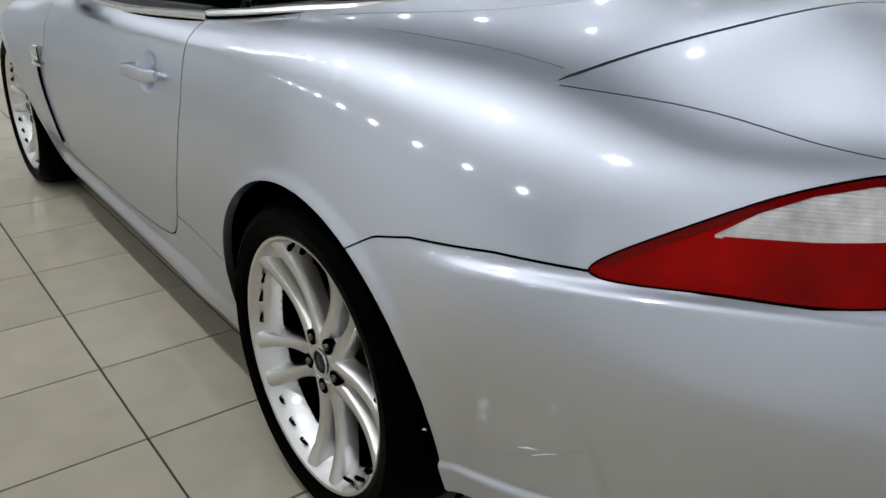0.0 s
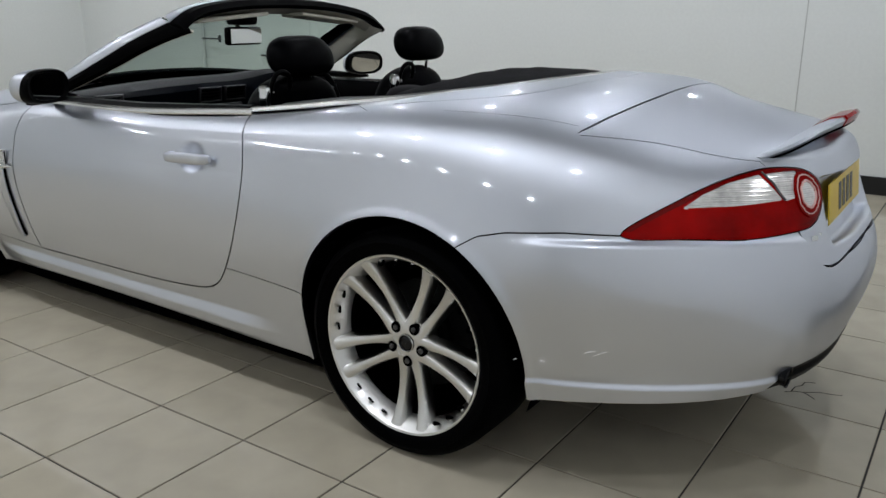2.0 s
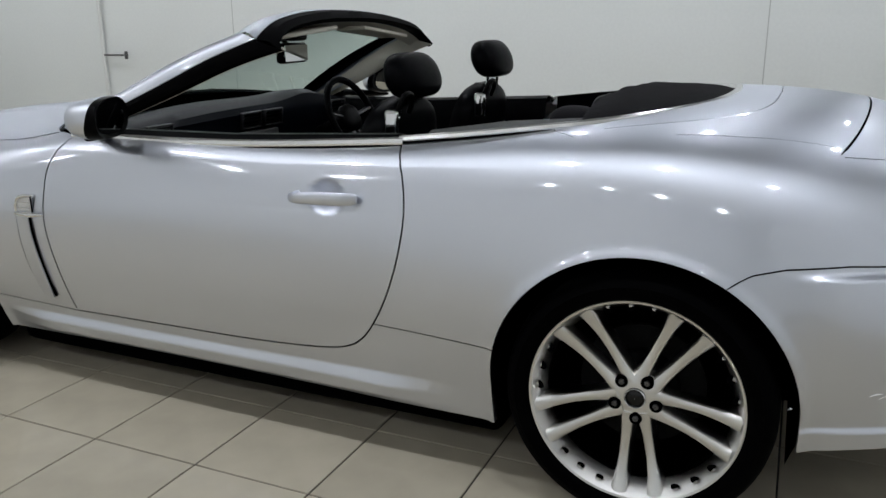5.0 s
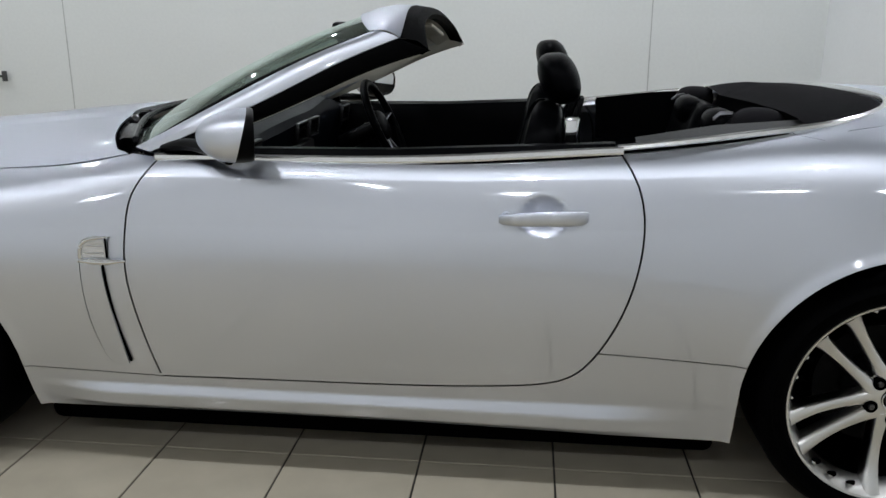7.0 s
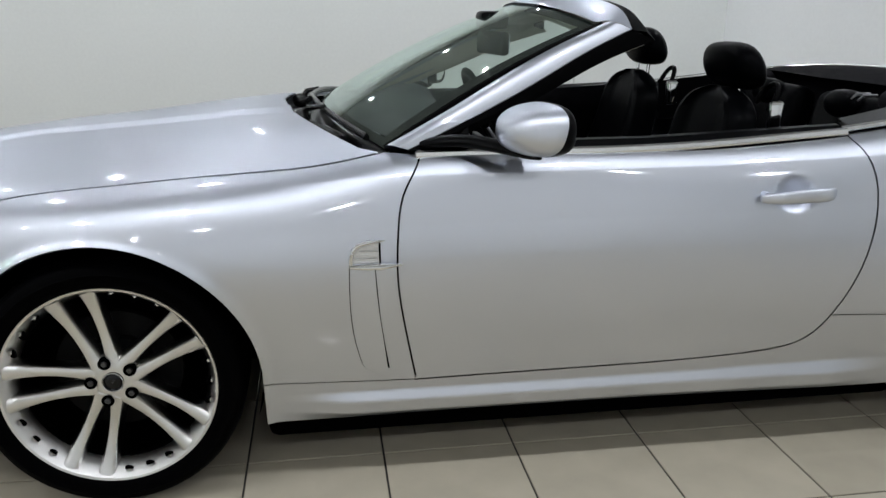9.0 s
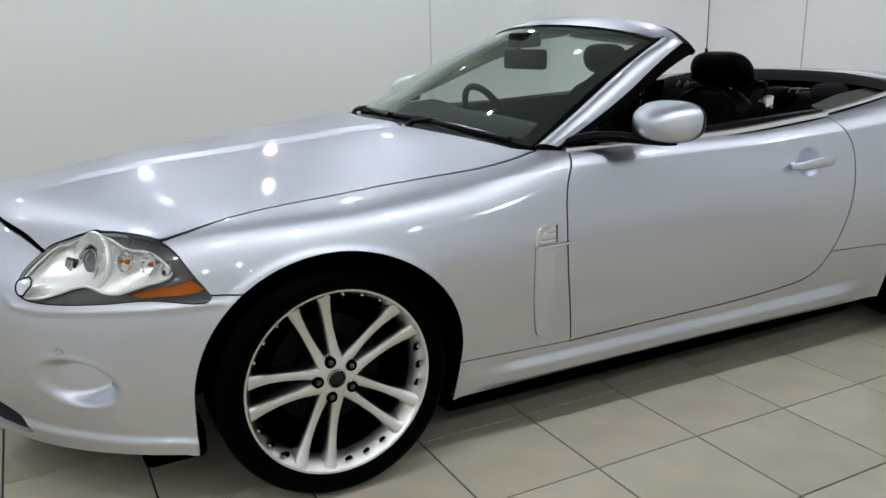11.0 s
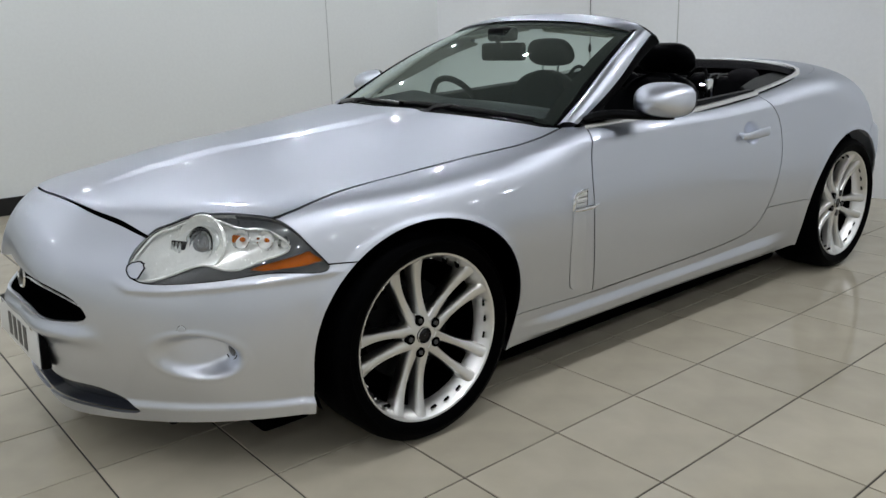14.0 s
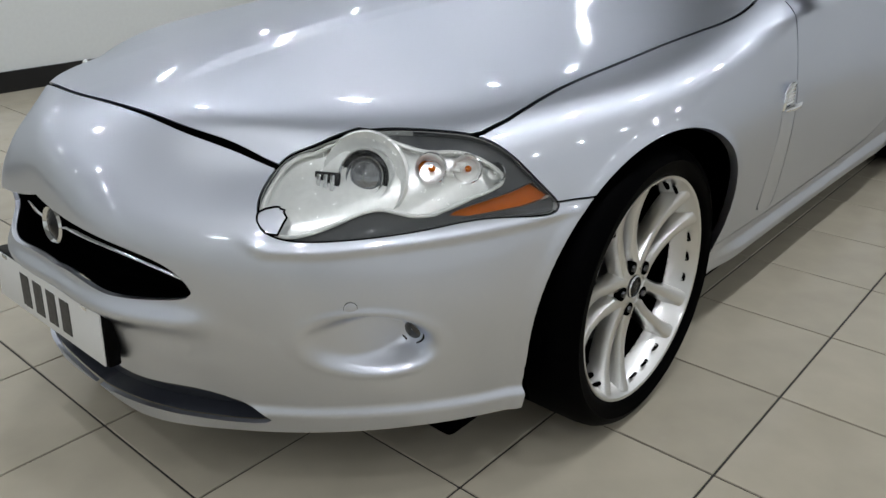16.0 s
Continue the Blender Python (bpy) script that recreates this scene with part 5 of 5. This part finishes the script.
def seat(sy):
    """A front seat whose head restraint, posts and pull loop are parts of it."""
    y = .372 * sy
    rows = []
    for i in range(25):
        t = 1 - (1 - i / 24) ** 1.5
        z = .50 + .545 * t
        x = 1.055 - .175 * t - .035 * math.sin(math.pi * t)
        top = max(0, t - .72) / .28
        w = (.245 - .035 * t) * max(.05, 1 - top ** 2.6) ** .5
        thick = (.075 - .030 * t) * max(.08, 1 - top ** 5) ** .5
        ring = []
        for j in range(24):
            a = 2 * math.pi * j / 24
            c, s = math.cos(a), math.sin(a)
            bol = .030 * math.exp(-((abs(s) - .8) / .2) ** 2) * (c > 0)
            ring.append((x + thick * math.copysign(abs(c) ** .6, c) + bol, y + w * math.copysign(abs(s) ** .75, s), z))
        rows.append(ring)
    bm = bmesh.new()
    loft(bm, rows, closed=True, caps=True)
    ob = part("front_seat", bm, LEATHER, car, "black leather front seat with a rounded head restraint")
    bm = bmesh.new()
    rows = []
    high = 1.110 + (.030 if sy < 0 else 0)
    for i in range(17):
        a = math.pi * (i / 16 * .98 + .01)
        rr = math.sin(a) ** .62
        ring = []
        for j in range(32):
            c, q = math.cos(2 * math.pi * j / 32), math.sin(2 * math.pi * j / 32)
            up = .073 * math.cos(a)
            ring.append((.858 + .30 * up + .060 * rr * math.copysign(abs(c) ** .85, c), y + (.157 - .012 * math.cos(a)) * rr ** .8 * math.copysign(abs(q) ** .78, q), high + up - .10 * .060 * rr * c))
        rows.append(ring)
    loft(bm, rows, closed=True, caps=True)
    part("head_restraint", bm, LEATHER, ob)
    for d in (-.055, .055):
        bm = bmesh.new()
        tube(bm, [(.862, y + d, 1.00), (.856, y + d, 1.09)], .007, 8)
        part("restraint_post", bm, CHROME, ob)
    bm = bmesh.new()
    box(bm, (1.02, y - .235, .42), (1.50, y + .235, .56), .05, None, 4)
    part("seat_cushion", bm, LEATHER, ob)
    bm = bmesh.new()
    tube(bm, [tuple(p) for p in curve([(.825, y + .10, 1.00), (.800, y + .13, 1.055), (.800, y + .175, 1.06), (.825, y + .195, .985)], 14)], .009, 8)
    part("belt_guide", bm, TRIM, ob)
    bm = bmesh.new()
    box(bm, (.803, y + .208, .925), (.847, y + .236, 1.018), .012, None, 3)
    tube(bm, [(.825, y + .18, .99), (.825, y + .225, .985)], .008, 8)
    part("belt_buckle", bm, CHROME, ob, "chrome belt guide")


seat(1)
seat(-1)
# dashboard
rows = []
for y in np.linspace(-.70, .70, 29):
    hood = .035 * math.exp(-((y + .38) / .17) ** 2)
    e = abs(y) / .70
    prof = [(2.12 - .20 * e ** 2, .945 - .030 * e ** 2), (2.02 - .14 * e ** 2, .966 - .03 * e ** 2), (1.90 - .03 * e ** 2, .977 + hood * .6 - .03 * e ** 2), (1.81, .972 + hood - .03 * e ** 2), (1.762, .955 + hood - .03 * e ** 2), (1.748, .932 + hood * .6 - .02 * e), (1.755, .90), (1.765, .855), (1.79, .80), (1.82, .70), (1.83, .52)]
    rows.append([(a, float(y), b) for a, b in prof])
bm = bmesh.new()
loft(bm, rows)
dash = part("dashboard", bm, DASH, car, "black dashboard with alloy-framed vents")
for y0 in (-.075, .075, .60, -.60):
    bm = bmesh.new()
    m = Matrix.Translation((1.742, y0, .902)) @ pose(0, 0, 0, 0, -6, 0)
    for lo, hi in (((-.008, -.062, .028), (.008, .062, .034)), ((-.008, -.062, -.034), (.008, .062, -.028)), ((-.008, -.064, -.034), (.008, -.056, .034)), ((-.008, .056, -.034), (.008, .064, .034))):
        box(bm, lo, hi, .002, m)
    vent = part("vent_frame", bm, STEEL, dash)
    for k in range(4):
        bm = bmesh.new()
        box(bm, (-.004, -.056, -.022 + .0145 * k), (.012, .056, -.019 + .0145 * k), 0, m)
        part("vent_slat", bm, TRIM, vent)
bm = bmesh.new()
box(bm, (1.752, -.13, .62), (1.785, .13, .855), .01)
part("centre_panel", bm, STEEL, dash)
bm = bmesh.new()
box(bm, (.95, -.11, .40), (1.75, .11, .63), .03, None, 3)
console = part("centre_console", bm, TRIM, car, "black centre console with a selector")
bm = bmesh.new()
tube(bm, [(1.42, 0, .62), (1.41, 0, .70)], [.012, .020], 10)
part("gear_selector", bm, CHROME, console)
# steering wheel on the right
m = Matrix.Translation((1.525, -.38, .880)) @ Vector((-.90, 0, .42)).to_track_quat("Z", "Y").to_matrix().to_4x4()
bm = bmesh.new()
lathe(bm, [(.178 + .0155 * math.cos(2 * math.pi * k / 10), .0155 * math.sin(2 * math.pi * k / 10)) for k in range(10)], m, 48, close=True)
wheel_rim = part("steering_wheel", bm, LEATHER, car, "black leather steering wheel")
bm = bmesh.new()
ellipsoid(bm, (0, 0, -.02), (.075, .065, .03), m, 24, 12, .8)
part("steering_boss", bm, TRIM, wheel_rim)
for a in (10, 170, 250, 290):
    bm = bmesh.new()
    tube(bm, [m @ Vector((.06 * math.cos(radians(a)), .06 * math.sin(radians(a)), -.018)), m @ Vector((.172 * math.cos(radians(a)), .172 * math.sin(radians(a)), 0))], .013, 8, .6)
    part("steering_spoke", bm, STEEL, wheel_rim)
bm = bmesh.new()
tube(bm, [m @ Vector((0, 0, -.03)), m @ Vector((0, 0, -.20))], .035, 12)
part("steering_column", bm, TRIM, wheel_rim)


# ---- the showroom ----
T = .40
TX, TY = .440, .722          # one joint in each direction
X0, X1 = -2.62, FRONT
WALL_REAR = ((-1.40, BACK), (-2.45, SIDE))


def slab(name, lo, hi, mat, label, category, bevel=0):
    bm = bmesh.new()
    box(bm, lo, hi, bevel)
    ob = new(name, bm_mesh(name, bm, mat, smooth=False))
    return tagged(ob, label, category, kind="structure")


floor = slab("floor", (X0, BACK - .1, -.12), (X1, SIDE, -.004), GROUT, "beige glazed square floor tiles with dark joints", "floor")
# darkened ceiling, then the added unseen panel that lights up the flank's reflections
slab("ceiling", (X0 - .3, BACK - .1, CEILING), (X1 + .2, SIDE + .2, CEILING + .12), CEILPAINT, "plain ceiling coloured dark grey for dim reflections, with small downlights", "ceiling")
slab("bounce_panel", (X0 - .3, BOUNCE_FROM, BOUNCE_HEIGHT), (X1 + .1, SIDE + .1, CEILING + .01), BOUNCEPAINT, "unseen white ceiling panel added to brighten the car, with small downlights", "ceiling")
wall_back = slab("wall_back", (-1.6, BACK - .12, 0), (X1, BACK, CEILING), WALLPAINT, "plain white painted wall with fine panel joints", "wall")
slab("wall_front", (X1, BACK - .12, 0), (X1 + .12, SIDE, CEILING), WALLPAINT, "plain white painted wall", "wall")
# unseen wall in the lighter paint, to brighten the car's reflections
slab("wall_side", (X0 - .3, SIDE, 0), (X1 + .12, SIDE + .12, CEILING), LITWALLPAINT, "plain white painted wall", "wall")
a, b = Vector((*WALL_REAR[0], 0)), Vector((*WALL_REAR[1], 0))
d = (b - a).normalized()
out = Vector((-d.y, d.x, 0))
if out.x > 0:
    out = -out
bm = bmesh.new()
loft(bm, [[p + Vector((0, 0, z)) for p in (a - d * .1, b + d * .1, b + d * .1 + out * .12, a - d * .1 + out * .12)] for z in (0, CEILING)], closed=True, caps=True)
# rear wall in the lighter paint too, as if more strongly lit
wall_rear = tagged(new("wall_rear", bm_mesh("wall_rear", bm, LITWALLPAINT, False)), "plain white painted wall with fine panel joints", "wall", kind="structure")
# skirting
tagged(slab("baseboard_back", (-1.42, BACK, 0), (X1, BACK + .016, .135), SKIRT, "black skirting board along the wall", "skirting", .003))
bm = bmesh.new()
loft(bm, [[p + Vector((0, 0, z)) for p in (a, a + (b - a) * .42, a + (b - a) * .42 - out * .016, a - out * .016)] for z in (0, .135)], closed=True, caps=True)
tagged(new("baseboard_rear", bm_mesh("baseboard_rear", bm, SKIRT, False)), "black skirting board along the wall", "skirting", kind="structure")
# panel joints: thin proud cover strips
JOINT = material("joint_strip", (.50, .515, .50), .6, vary=.1)
for x in (-.03, 5.02):
    bm = bmesh.new()
    box(bm, (x - .004, BACK - .002, .135), (x + .004, BACK + .003, CEILING))
    part("panel_joint", bm, JOINT, wall_back)
c = a + (b - a) * .285
bm = bmesh.new()
tube(bm, [c + Vector((0, 0, .14)), c + Vector((0, 0, CEILING))], .005, 6)
part("panel_joint", bm, JOINT, wall_rear)
# loose cable down the rear wall
WIRE = material("dark_cable", (.10, .10, .095), .6, vary=.2, scale=40)
c = a + (b - a) * .197 - out * .006
bm = bmesh.new()
tube(bm, [c + d * (.006 * math.sin(2.3 * z)) + Vector((0, 0, z)) for z in np.linspace(.84, CEILING - .01, 16)], .0035, 6)
cable = tagged(new("wall_cable", bm_mesh("wall_cable", bm, WIRE)), "thin dark cable hanging down the white wall", "cable")
bm = bmesh.new()
tube(bm, [c + Vector((0, 0, z)) for z in (1.045, 1.06, 1.10, 1.12)], [.006, .013, .013, .005], 8)
part("cable_joint", bm, TRIM, cable)
# pipe with brackets on the back wall
bm = bmesh.new()
tube(bm, [(6.78, BACK + .03, 0), (6.78, BACK + .03, CEILING)], .022, 12)
pipe = tagged(new("wall_pipe", bm_mesh("wall_pipe", bm, WHITEPIPE)), "white painted upright pipe on the wall", "pipe")
bm = bmesh.new()
tube(bm, [(6.76, BACK + .04, 1.02), (6.40, BACK + .07, 1.02)], .010, 8)
tube(bm, [(6.42, BACK + .07, .98), (6.42, BACK + .07, 1.06)], .018, 8)
part("pipe_bracket", bm, STEEL, pipe)
bm = bmesh.new()
tube(bm, [(5.80, BACK + .004, .845), (5.62, BACK + .05, .845)], .011, 8)
tube(bm, [(5.62, BACK + .05, .80), (5.62, BACK + .05, .89)], .022, 8)
tagged(new("wall_tap", bm_mesh("wall_tap", bm, STEEL)), "small dark metal tap on the white wall", "tap")

# downlights
def downlight(x, y):
    fit = tagged(new("downlight"), "small round recessed ceiling downlight, switched on", "downlight", "ceiling downlights")
    fit.matrix_basis = pose(x, y, CEILING)
    bm = bmesh.new()
    lathe(bm, [(.055, .0), (.055, -.004), (.045, -.008), (.030, -.004), (.026, .02)], Matrix.Identity(4), 28)
    part("bezel", bm, CHROME, fit)
    bm = bmesh.new()
    lathe(bm, [(.027, -.002), (.02, -.003), (.001, -.003)], Matrix.Identity(4), 20)
    part("bulb_face", bm, LIGHTBULB, fit)
    return fit


first = None
for x in LAMP_COLUMNS:
    for y in LAMP_ROWS:
        under = BOUNCE_HEIGHT if y > BOUNCE_FROM else CEILING
        if first is None:
            first = downlight(x, y)
        else:
            copy_thing(first, pose(x, y, under))
        lamp = bpy.data.lights.new("downlight_lamp", "AREA")
        lamp.shape, lamp.size, lamp.energy, lamp.color = "DISK", LAMP_SIZE, LAMP_WATTS, LAMP_TINT
        lamp.spread = radians(LAMP_SPREAD)
        ob = new("downlight_lamp", lamp)
        ob.matrix_basis = pose(x, y, under - .012)

# floor tiles
bm = bmesh.new()
h = T / 2 - .0028
box(bm, (-h, -h, -.012), (h, h, 0), .0016, None, 1)
tile = bm_mesh("tile", bm, TILE, smooth=False)
near, far = [], []
for i in range(-8, 23):
    for j in range(-13, 13):
        x, y = TX + T * (i + .5), TY + T * (j + .5)
        if not (X0 + .2 < x < X1 + .2 and BACK - .2 < y < SIDE + .2):
            continue
        score = math.hypot((x - 1.4) / 1.5, y - .9)
        (near if -1.9 < x < 5.4 and -2.4 < y < 4.0 else far).append((score, x, y))
near.sort()
far += near[296:]
for _, x, y in near[:296]:
    ob = part("tile", tile, TILE, floor)
    ob.matrix_basis = pose(x, y, 0)
verts, faces = [], []
for _, x, y in far:
    n = len(verts)
    for dx, dy, z in ((-h, -h, -.004), (h, -h, -.004), (h, h, -.004), (-h, h, -.004), (-h + .002, -h + .002, 0), (h - .002, -h + .002, 0), (h - .002, h - .002, 0), (-h + .002, h - .002, 0)):
        verts.append((min(x + dx, X1), max(min(y + dy, SIDE), BACK), z))
    faces += [(n + 4, n + 5, n + 6, n + 7)] + [(n + k, n + (k + 1) % 4, n + 4 + (k + 1) % 4, n + 4 + k) for k in range(4)]
rest = part("far_tiles", sheet_mesh("far_tiles", verts, faces, TILE, False), TILE, floor)
tagged(rest, kind="stuff")

# thin dark branching lines on a tile behind the car
for k, line in enumerate((((-.850, -.180), (-.880, -.205), (-.905, -.212), (-.950, -.245), (-.985, -.250), (-1.022, -.262)), ((-.868, -.198), (-.872, -.245), (-.890, -.268), (-.893, -.300), (-.925, -.318)), ((-.905, -.212), (-.930, -.195), (-.948, -.176)))):
    bm = bmesh.new()
    tube(bm, [(x, y, .0004) for x, y in line], [.0022 - .0003 * (i % 2) for i in range(len(line))], 6, .25)
    part("floor_line", bm, GROUT if k > 1 else SEAM_SHADE, floor, "thin dark branching line on a tile")
